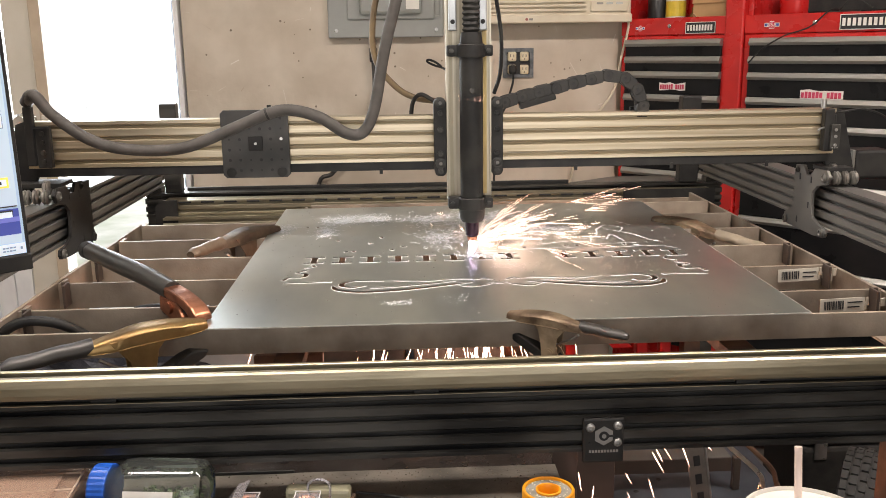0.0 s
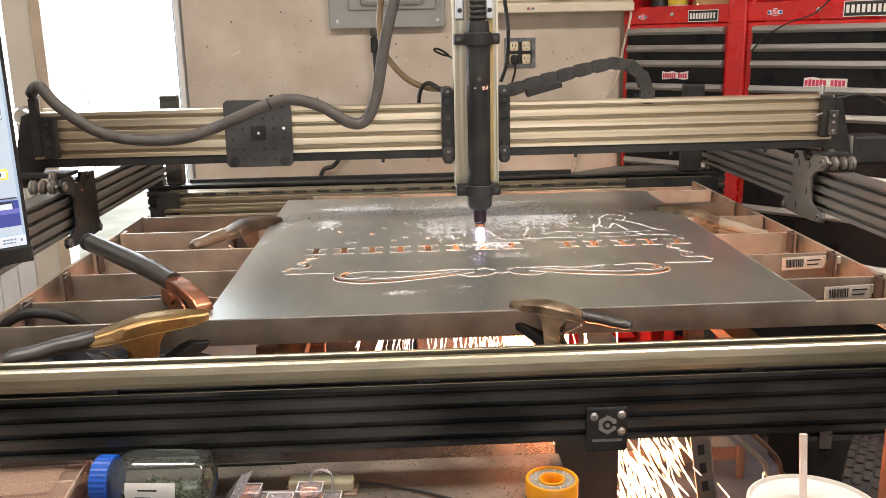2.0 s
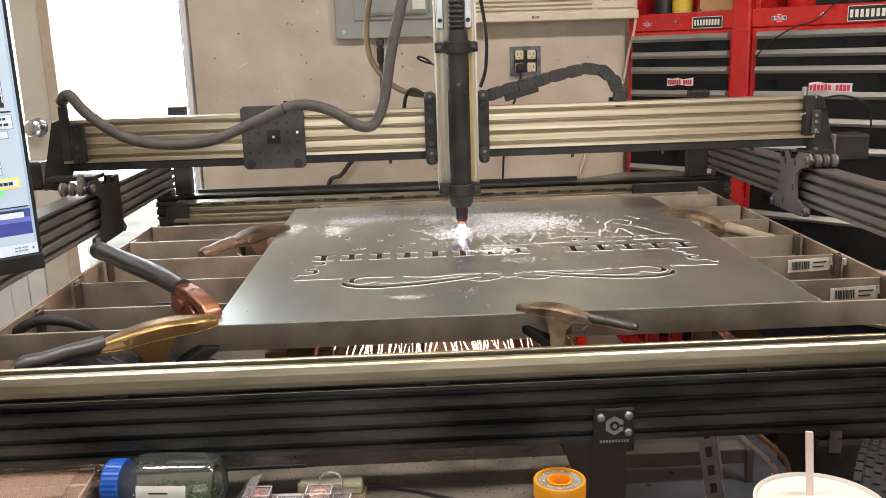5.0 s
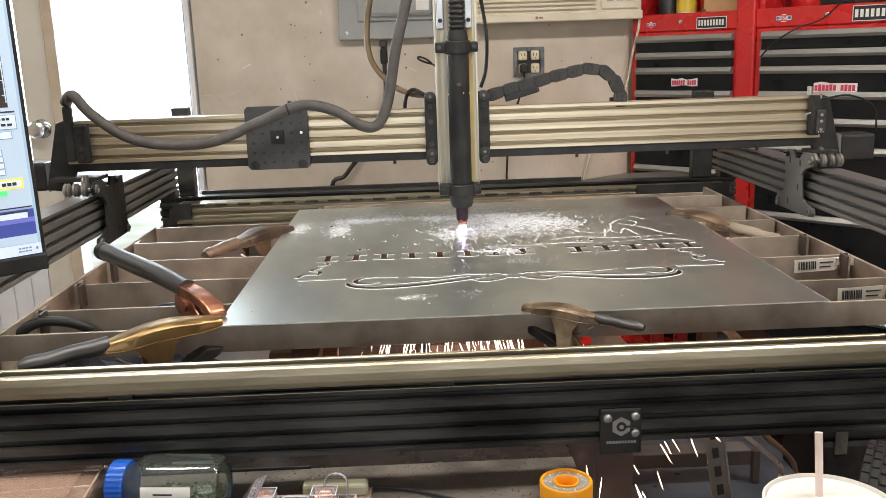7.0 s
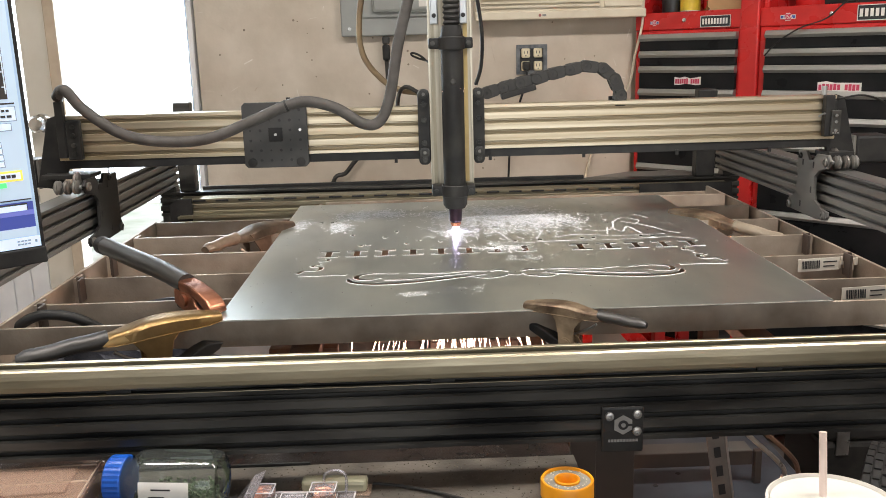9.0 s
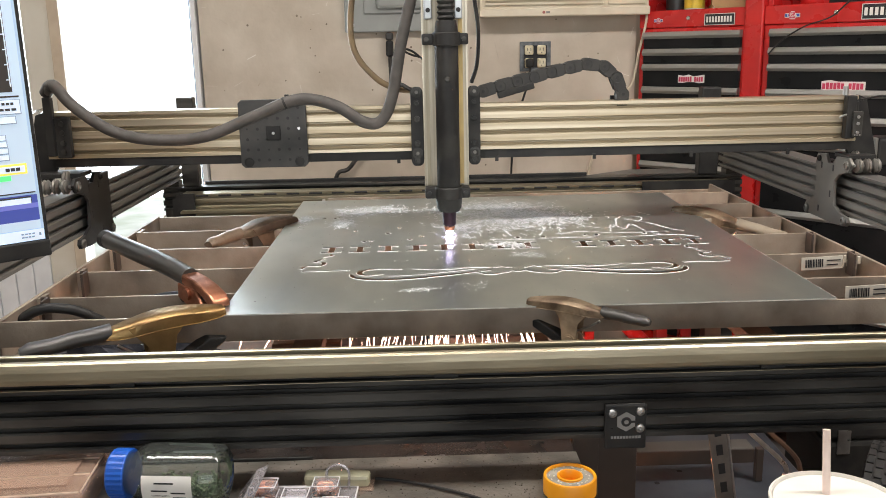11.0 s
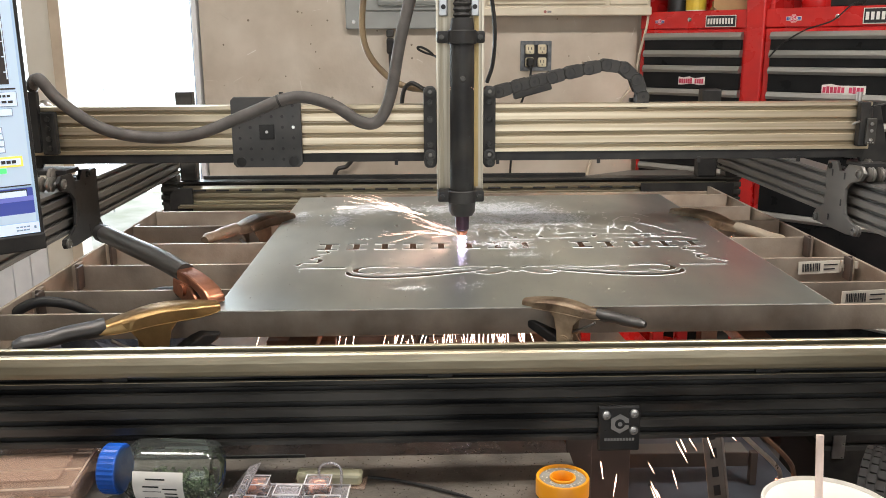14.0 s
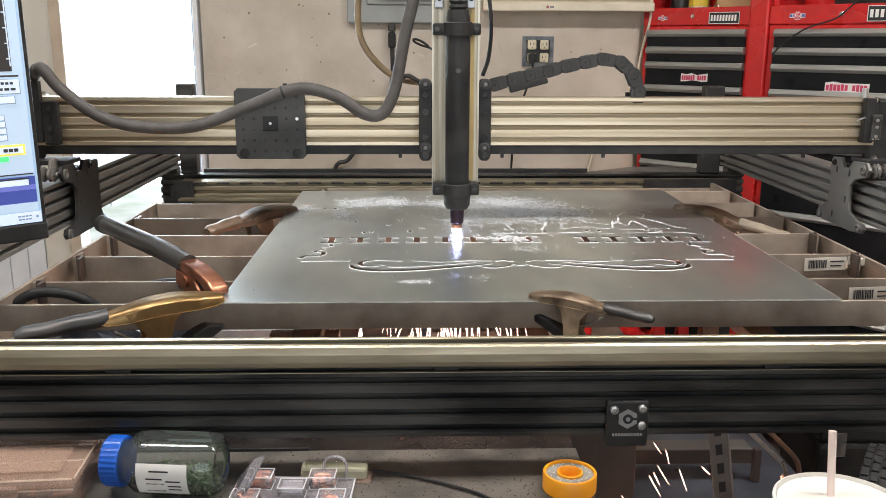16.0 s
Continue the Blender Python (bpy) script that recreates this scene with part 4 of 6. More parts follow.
def spring_clamp(label, m, arm_mat, grip_mat, size=1.0, grip=0.07, droop=0.006, jaw_mat=None):
    """Jaw tip at the origin, handles along +x, z up."""
    c = thing("spring_clamp", label, "clamp", m @ Matrix.Diagonal((size, size, size, 1)), "clamps on the sheet")
    line = smooth_line([(0, 0, 0.001), (0.018, 0, 0.0035), (0.040, 0, 0.0052), (0.062, 0, 0.0040), (0.084, 0, -0.001), (0.104, 0, -0.006)], 4)
    b = bmesh.new()
    rows = []
    for i, p in enumerate(line):
        u = i / (len(line) - 1)
        w = 0.0045 + 0.0095 * math.sin(math.pi * min(1.0, 0.12 + u * 0.80)) ** 0.8
        skirt = 0.0035 + 0.0075 * math.sin(math.pi * u) ** 0.7
        rows.append([b.verts.new((p.x, y, p.z + dz)) for y, dz in ((-w * 1.12, -skirt - 0.0004), (-w * 1.02, -skirt), (-w, -0.0015), (-w * 0.80, 0.0012), (-w * 0.45, 0.0020), (w * 0.45, 0.0020), (w * 0.80, 0.0012), (w, -0.0015), (w * 1.02, -skirt), (w * 1.12, -skirt - 0.0004))])
    for a, d in zip(rows, rows[1:]):
        for k in range(9):
            b.faces.new((a[k], a[k + 1], d[k + 1], d[k]))
    bmesh.ops.solidify(b, geom=b.faces[:], thickness=0.0013)
    part("upper_arm", b, arm_mat, c, "", True)
    for y in (-0.0122, 0.0108):
        part("pivot_ear", prism([(0.030, 0.005), (0.086, -0.002), (0.078, -0.012), (0.070, -0.022), (0.068, -0.040), (0.064, -0.050), (0.056, -0.053), (0.049, -0.048), (0.048, -0.030), (0.045, -0.014)], y, y + 0.0014, "y", 0.0004), arm_mat, c)
        part("lower_ear", prism([(0.049, -0.036), (0.060, -0.034), (0.068, -0.040), (0.084, -0.066), (0.066, -0.066), (0.050, -0.052)], y * 0.72, y * 0.72 + 0.0014, "y", 0.0004), arm_mat, c)
    part("lower_jaw", prism([(0.000, -0.024), (0.004, -0.030), (0.046, -0.054), (0.056, -0.046), (0.016, -0.023)], -0.0095, 0.0095, "y", 0.0015), jaw_mat or BLACK_PL, c, "coppery lower jaw with orange light in its colour" if jaw_mat else "")
    part("pivot_pin", rod((0.058, -0.0145, -0.043), (0.058, 0.0145, -0.043), 0.0055, 18), arm_mat, c, "", True)
    part("pivot_washer", lathe([(0.0040, 0), (0.0078, 0), (0.0078, 0.0011), (0.0040, 0.0011)], 20, pose(0.058, -0.0123, -0.043, 90)), arm_mat, c, "", True)
    part("spring", tube([(0.052, 0, -0.036), (0.064, 0.002, -0.034), (0.082, 0.003, -0.026), (0.094, 0.003, -0.018)], 0.0016, 8), STEEL, c, "", True)
    gx = 0.098
    g = bmesh.new()
    loops = []
    for i in range(11):
        u = i / 10
        x = gx + grip * u
        z = -0.006 - droop * u - 0.0004 * math.sin(4 * math.pi * u)
        ry = 0.0088 * (0.97 + 0.04 * math.sin(3 * math.pi * u)) * (0.72 if i == 10 else 1)
        rz = 0.0070 * (1.0 - 0.20 * u + 0.02 * math.sin(5 * math.pi * u)) * (0.55 if i == 10 else 1)
        loops.append([g.verts.new((x, ry * math.cos(2 * math.pi * k / 16), z + rz * math.sin(2 * math.pi * k / 16) + (0.0009 if k in (3, 4, 5) else 0))) for k in range(16)])
    for a, d in zip(loops, loops[1:]):
        for k in range(16):
            g.faces.new((a[k], a[(k + 1) % 16], d[(k + 1) % 16], d[k]))
    g.faces.new(loops[0])
    g.faces.new(loops[-1])
    part("handle_grip", g, grip_mat, c, "dark rubber handle grip" if grip_mat is RUBBER else "", True)
    part("lower_handle", tube([(0.066, 0, -0.048), (0.085, 0, -0.062), (0.085 + grip * 0.6, 0, -0.080)], 0.0062, 8), BLACK_PL, c, "", True)
    return c


spring_clamp("brass-coloured spring clamp with black grips on the front slat", pose(-0.398, 0.004, 0.905, 0, -0.8, 209), BRASS, RUBBER, 1.42, 0.072)
spring_clamp("worn tan spring clamp gripping the sheet's side", pose(-0.392, 0.618, 0.904, 0, -3, 238), BROWN_ARM, BROWN_ARM, 1.55, 0.05)
spring_clamp("worn brass spring clamp with a dark grip on the front edge", pose(0.0, 0.010, 0.904, 0, -1, -31), TAN, RUBBER, 1.02, 0.060)
spring_clamp("tan spring clamp on the sheet's far corner", pose(0.370, 0.628, 0.904, 0, 2, -50), TAN, TAN_GRIP, 1.45, 0.07, 0.006, ORANGE_LIT_JAW)


def ground_clamp():
    a = Vector((-0.402, 0.022, 0.906))
    e = Vector((-0.645, 0.30, 0.938))
    m = Matrix.Translation(a) @ (e - a).to_track_quat("X", "Z").to_matrix().to_4x4()
    c = thing("ground_clamp", "copper welding ground clamp with a long rubber handle", "clamp", m)
    L = (e - a).length
    part("upper_jaw", prism([(0, -0.005), (0.003, 0.004), (0.014, 0.011), (0.034, 0.016), (0.060, 0.019), (0.104, 0.019), (0.104, 0.006), (0.066, 0.004), (0.050, 0.005), (0.034, 0.002), (0.024, -0.003), (0.012, -0.007)], -0.0125, 0.0125, "y", 0.003), COPPER, c)
    part("lower_jaw", prism([(0.0, -0.009), (0.012, -0.0085), (0.024, -0.010), (0.036, -0.009), (0.046, -0.003), (0.054, 0.006), (0.104, 0.004), (0.104, -0.018), (0.070, -0.024), (0.030, -0.021), (0.006, -0.017)], -0.0125, 0.0125, "y", 0.003), COPPER, c)
    part("pivot_bolt", rod((0.072, -0.0165, -0.005), (0.072, 0.0165, -0.005), 0.0085, 18), COPPER, c, "", True)
    part("rivet_head", lathe([(0.0095, 0), (0.0092, 0.002), (0.006, 0.0042), (0.001, 0.0048)], 18, pose(0.072, -0.0160, -0.005, 90)), COPPER, c, "domed copper rivet", True)
    part("braid", tube([(0.02, 0, -0.004), (0.04, 0, -0.001), (0.06, 0, -0.006)], 0.003, 8), COPPER, c, "", True)
    part("tooth_strip", box(0.006, 0.045, -0.008, 0.008, -0.005, -0.001), INK, c)
    part("handle", tube([(0.088, 0, 0.012), (0.16, 0, 0.012), (0.27, 0, 0.006), (L - 0.02, 0, 0.002), (L, 0, 0.0)], lambda u: 0.0145 - 0.002 * abs(u - 0.4), 16), RUBBER, c, "long grey rubber grip", True)
    part("handle_end", rod((L - 0.012, 0, 0.001), (L + 0.004, 0, 0), 0.0145, 16), BLACK_PL, c, "", True)
    part("lower_handle", tube([(0.088, 0, -0.016), (0.15, 0.0, -0.034), (0.20, 0.0, -0.052)], 0.008, 12), BLACK_PL, c, "", True)
    w = thing("ground_cable", "black ground cable looping over the slats", "cable")
    part("cable", tube([(-0.585, 0.094, 0.862), (-0.604, 0.08, 0.880), (-0.626, 0.075, 0.889), (-0.654, 0.07, 0.892), (-0.676, 0.065, 0.885), (-0.692, 0.06, 0.869), (-0.703, 0.05, 0.848), (-0.712, 0.02, 0.78), (-0.72, -0.03, 0.5), (-0.73, -0.03, 0.01)], 0.0072, 10), BLACK_PL, w, "", True)


ground_clamp()

# ---- bench in front ----
ZB = 0.735


def bench():
    b = thing("work_bench", "grimy dark workbench strewn with dust in front of the table", "workbench")
    part("top", box(-0.755, 0.047, -0.75, -0.088, ZB - 0.03, ZB, 0.0012), BENCH, b)
    part("back_ledge", box(-0.75, 0.046, -0.0875, -0.034, ZB - 0.010, ZB - 0.001, 0.0008), mat("dark_polished_steel", (0.11, 0.10, 0.095), (0.05, 0.045, 0.042), 0.26, 0.8, 24, 0.08, 260, 0.1), b, "dark shiny steel ledge along the back of the bench")
    part("back_lip", box(-0.75, -0.28, -0.0905, -0.0880, ZB + 0.0002, ZB + 0.004, 0.0006), BLACK_PL, b)
    for x in (-0.72, -0.02):
        for y in (-0.7, -0.18):
            part("leg", box(x - 0.025, x + 0.025, y - 0.025, y + 0.025, 0, ZB - 0.031, 0.003), RUST, b)
    g = bmesh.new()
    rnd = random.Random(8)
    for i in range(1500):
        s = rnd.uniform(0.0003, 0.0009)
        x, y = rnd.uniform(-0.5, 0.035), rnd.uniform(-0.30, -0.092)
        box(x - s, x + s, y - s, y + s, ZB, ZB + s, 0, g, None)
    tagged(finish(g, "metal_grit", mat("grit", (0.16, 0.14, 0.11), (0.06, 0.05, 0.045), 0.6, 0.3, 300)), "loose metal grit lying on the bench", "grit", "", "stuff")


bench()


def side_stand():
    s = thing("side_stand", "low dark stand beside the bench", "stand")
    part("top", box(0.10, 0.55, -0.75, -0.29, 0.63, 0.664, 0.004), BENCH, s)
    for x in (0.13, 0.52):
        for y in (-0.72, -0.32):
            part("leg", box(x - 0.02, x + 0.02, y - 0.02, y + 0.02, 0, 0.6295, 0.002), RUST, s)


side_stand()


def jar():
    m = pose(-0.490, -0.178, ZB + 0.0350, 0, 90, -6) @ Matrix.Diagonal((0.9, 0.9, 0.9, 1))
    j = thing("plastic_jar", "clear plastic jar with a blue lid lying on its side", "jar", m)
    part("body", lathe([(0.026, 0.016), (0.027, 0.028), (0.037, 0.040), (0.0385, 0.052), (0.0385, 0.126), (0.0370, 0.137), (0.032, 0.142), (0.027, 0.139), (0.002, 0.136)], 40, None, None, False), CLEAR_JAR, j, "", True)
    seg = 60
    lid = bmesh.new()
    loops = []
    for r, z in ((0.029, 0.0), (0.0305, 0.002), (0.0305, 0.021), (0.0295, 0.0225)):
        loops.append([lid.verts.new(((r + (0.0007 if k % 2 else 0)) * math.cos(2 * math.pi * k / seg), (r + (0.0007 if k % 2 else 0)) * math.sin(2 * math.pi * k / seg), z)) for k in range(seg)])
    for a, c in zip(loops, loops[1:]):
        for k in range(seg):
            lid.faces.new((a[k], a[(k + 1) % seg], c[(k + 1) % seg], c[k]))
    lid.faces.new(loops[0])
    lid.faces.new(loops[-1])
    part("lid", lid, BLUE, j, "ribbed blue screw lid")
    lab = bmesh.new()
    for a0 in range(20):
        a, c = radians(188 + a0 * 3.2), radians(188 + (a0 + 1) * 3.2)
        q = [lab.verts.new((0.0389 * -math.sin(t), 0.0389 * math.cos(t), z)) for t, z in ((a, 0.050), (c, 0.050), (c, 0.112), (a, 0.112))]
        lab.faces.new(q)
    lab.transform(pose(0, 0, 0, 0, 0, -32))
    part("label", lab, PAPER, j, "white printed label")
    pr = bmesh.new()
    rnd = random.Random(4)
    for k in range(16):
        z = 0.062 + k * 0.0014
        t = radians(188 + 36 - 32)
        t2 = radians(188 + 56 - 32)
        q = [pr.verts.new((0.0392 * -math.sin(u), 0.0392 * math.cos(u), zz)) for u, zz in ((t, z), (t2, z), (t2, z + 0.0008), (t, z + 0.0008))]
        pr.faces.new(q)
    for r0, z0, z1 in ((12, 0.066, 0.09), (26, 0.062, 0.082), (30, 0.086, 0.104), (40, 0.088, 0.104), (48, 0.088, 0.104)):
        t, t2 = radians(188 + r0 - 32), radians(188 + r0 + 3 - 32)
        pr.faces.new([pr.verts.new((0.0392 * -math.sin(u), 0.0392 * math.cos(u), zz)) for u, zz in ((t, z0), (t2, z0), (t2, z1), (t, z1))])
    part("print_bars", pr, INK, j)
    bk = bmesh.new()
    for a0 in range(14):
        q = [bk.verts.new((0.0381 * -math.sin(t), 0.0381 * math.cos(t), z)) for t, z in ((radians(16 + a0 * 4), 0.062), (radians(20 + a0 * 4), 0.062), (radians(20 + a0 * 4), 0.118), (radians(16 + a0 * 4), 0.118))]
        bk.faces.new(q)
    part("back_label", bk, mat("pale_green_label", (0.42, 0.48, 0.45), (0.36, 0.42, 0.40), 0.6), j, "pale green label on the far side")
    cr = bmesh.new()
    for k in range(420):
        p = Vector((0.004 + 0.029 * rnd.random(), rnd.uniform(-0.020, 0.020), rnd.uniform(0.055, 0.132)))
        box(-0.0022, 0.0022, -0.0012, 0.0012, -0.0014, 0.0014, 0, cr, Matrix.Translation(p) @ pose(0, 0, 0, rnd.uniform(0, 180), rnd.uniform(0, 180), 0))
    part("contents", cr, GREEN, j, "green and brass bits inside the jar")


jar()


def organiser():
    o = thing("organiser_box", "cloudy clear plastic organiser box on the bench", "storage box", pose(-0.60, -0.165, ZB, 0, 0, 4))
    part("tub", box(-0.10, 0.085, -0.07, 0.05, 0.0, 0.028, 0.006), CLEAR_BOX, o)
    part("lid", box(-0.102, 0.087, -0.072, 0.052, 0.0285, 0.040, 0.005), CLEAR_BOX, o)
    part("lid_panel", box(-0.088, 0.068, -0.056, 0.036, 0.0405, 0.0425, 0.002), CLEAR_BOX, o)
    for x in (-0.05, 0.0, 0.045):
        part("divider", box(x - 0.001, x + 0.001, -0.062, 0.042, 0.003, 0.0275), CLEAR_BOX, o)
    for y0 in (-0.0725, -0.030, 0.010, 0.0505):
        part("lid_ridge", rod((-0.100, y0, 0.0405), (0.085, y0, 0.0405), 0.0012, 6), BOX_EDGE, o)
    for x0 in (-0.1015, 0.0865):
        part("lid_ridge", rod((x0, -0.070, 0.0400), (x0, 0.050, 0.0400), 0.0012, 6), BOX_EDGE, o)
    part("seam", rod((-0.100, -0.0722, 0.0285), (0.085, -0.0722, 0.0285), 0.0010, 6), BOX_EDGE, o)
    part("latch", box(0.01, 0.03, -0.078, -0.0725, 0.008, 0.036, 0.002), CLEAR_BOX, o)
    for i, (x, y) in enumerate(((0.03, -0.04), (0.055, -0.045), (-0.02, -0.04))):
        part("copper_tip", rod((x, y, 0.010), (x + 0.018, y + 0.004, 0.010), 0.005, 12, 0.003), COPPER, o, "", True)


organiser()


def blister():
    o = thing("tip_pack", "clear blister pack holding copper torch tips", "blister pack", pose(-0.285, -0.205, ZB, 0, 0, -3))
    part("tray", box(-0.062, 0.064, -0.042, 0.040, 0.0, 0.004, 0.0015), CLEAR_PACK, o)
    rnd = random.Random(2)
    for x, y in ((-0.046, -0.024), (0.046, -0.022), (-0.040, 0.022), (0.030, 0.024), (0.0, 0.0)):
        part("bubble", box(x - 0.015, x + 0.015, y - 0.012, y + 0.012, 0.0042, 0.019, 0.005), CLEAR_PACK, o)
        if x or y:
            for d in (-0.006, 0.006):
                part("copper_tip", lathe([(0.0056, 0), (0.0056, 0.003), (0.0050, 0.0035), (0.0056, 0.004), (0.0056, 0.010), (0.0042, 0.014), (0.0018, 0.019)], 14, pose(x - 0.009, y + d, 0.0105, 0, 80, rnd.uniform(-30, 30))), BRIGHT_COPPER, o, "", True)
        # pale rods along the bubble edges stand in for specular glints
        for z in (0.0046, 0.0186):
            for u0, v0, u1, v1 in ((-1, -1, 1, -1), (1, -1, 1, 1), (1, 1, -1, 1), (-1, 1, -1, -1)):
                part("edge_glint", rod((x + u0 * 0.0142, y + v0 * 0.0112, z), (x + u1 * 0.0142, y + v1 * 0.0112, z), 0.0007, 6), EDGE_GLINT, o)
    for u0, v0, u1, v1 in ((-0.062, -0.042, 0.064, -0.042), (0.064, -0.042, 0.064, 0.040), (0.064, 0.040, -0.062, 0.040), (-0.062, 0.040, -0.062, -0.042)):
        part("edge_glint", rod((u0, v0, 0.0042), (u1, v1, 0.0042), 0.0011, 6), EDGE_GLINT, o)
    arch = tube([(0.03, 0.034, 0.004), (0.03, 0.036, 0.026), (0.042, 0.036, 0.033), (0.054, 0.036, 0.026), (0.054, 0.034, 0.004)], 0.0016, 8)
    part("hang_loop", arch, CLEAR_PACK, o, "", True)
    part("side_fold", prism([(-0.062, 0.004), (-0.072, 0.0), (-0.050, 0.028), (-0.036, 0.034)], -0.038, 0.036, "y"), CLEAR_PACK, o)


blister()


def tape_roll():
    t = thing("tape_spool", "yellow-orange spool of grey thread seal tape", "tape", pose(0.0215, -0.190, ZB))
    part("shell", lathe([(0.0285, 0), (0.0300, 0.0015), (0.0300, 0.020), (0.0292, 0.0215), (0.0268, 0.0215), (0.0262, 0.0195), (0.0262, 0.002)], 48, None, None, False), YELLOW, t, "", True)
    part("tape_winding", lathe([(0.0262, 0.0185), (0.0145, 0.0190)], 48, None, None, False), TAPE, t)
    part("hub", lathe([(0.0145, 0.0), (0.0145, 0.0212), (0.0128, 0.0218), (0.0118, 0.0205), (0.0118, 0.0)], 36, None, None, False), YELLOW, t, "", True)
    rnd = random.Random(6)
    fl = bmesh.new()
    for k in range(36):
        a, r = rnd.uniform(0, 6.28), rnd.uniform(0.016, 0.025)
        box(-0.0012, 0.0012, -0.0005, 0.0005, 0.0191, 0.0196, 0, fl, pose(r * math.cos(a), r * math.sin(a), 0, 0, 0, math.degrees(a) + 90))
    part("winding_marks", fl, TAG, t)
    part("floor_disc", lathe([(0.0280, 0.0), (0.0280, 0.0018)], 40), YELLOW, t)


tape_roll()


def fuse_strip():
    g = thing("clear_holder", "empty yellowed clear plastic hang card", "package", pose(-0.245, -0.160, ZB, 4, 0, -4))
    part("card", box(-0.040, 0.044, -0.012, 0.012, 0.0, 0.0035, 0.001), CLEAR_BOX, g)
    part("bubble", box(-0.036, 0.040, -0.008, 0.010, 0.0036, 0.018, 0.004), clear("yellowed_plastic", (0.62, 0.60, 0.42), 0.2, 1.45, 0.5), g)
    c = thing("extension_cable", "thin black cord lying across the bench", "cable")
    part("cord", tube([(-0.20, -0.150, ZB + 0.004), (-0.16, -0.160, ZB + 0.003), (-0.11, -0.185, ZB + 0.003), (-0.07, -0.215, ZB + 0.003), (-0.05, -0.26, ZB + 0.003), (-0.045, -0.33, ZB + 0.003)], 0.0019, 8), BLACK_PL, c, "", True)
    r = thing("steel_rule", "dark perforated steel strip lying on the bench", "strip", pose(-0.36, -0.292, ZB, 0, 0, 1))
    part("strip", box(-0.09, 0.12, -0.008, 0.008, 0, 0.003, 0.0008), BLACK_PL, r)
    for k in range(16):
        part("slot", box(-0.084 + k * 0.013, -0.078 + k * 0.013, -0.004, 0.004, 0.0031, 0.0036), ALU_GREY, r)


fuse_strip()


def cup():
    c = thing("foam_cup", "large white foam cup with a straw", "cup", pose(0.236, -0.372, 0.664) @ Matrix.Diagonal((1.06, 1.06, 1.05, 1)))
    part("wall", lathe([(0.036, 0), (0.037, 0.002), (0.0545, 0.138), (0.0562, 0.142), (0.0562, 0.1455), (0.054, 0.1465), (0.0525, 0.142), (0.046, 0.09), (0.040, 0.03)], 48, None, None, False), CUP, c, "", True)
    part("lid", lathe([(0.0005, 0.1425), (0.045, 0.1425), (0.0525, 0.143)], 48, None, None, False), CUP, c, "", True)
    part("straw", rod((-0.002, 0.002, 0.05), (0.0, 0.03, 0.199), 0.0034, 14), STRAW, c, "pinkish translucent drinking straw", True)


cup()

# ---- monitor ----


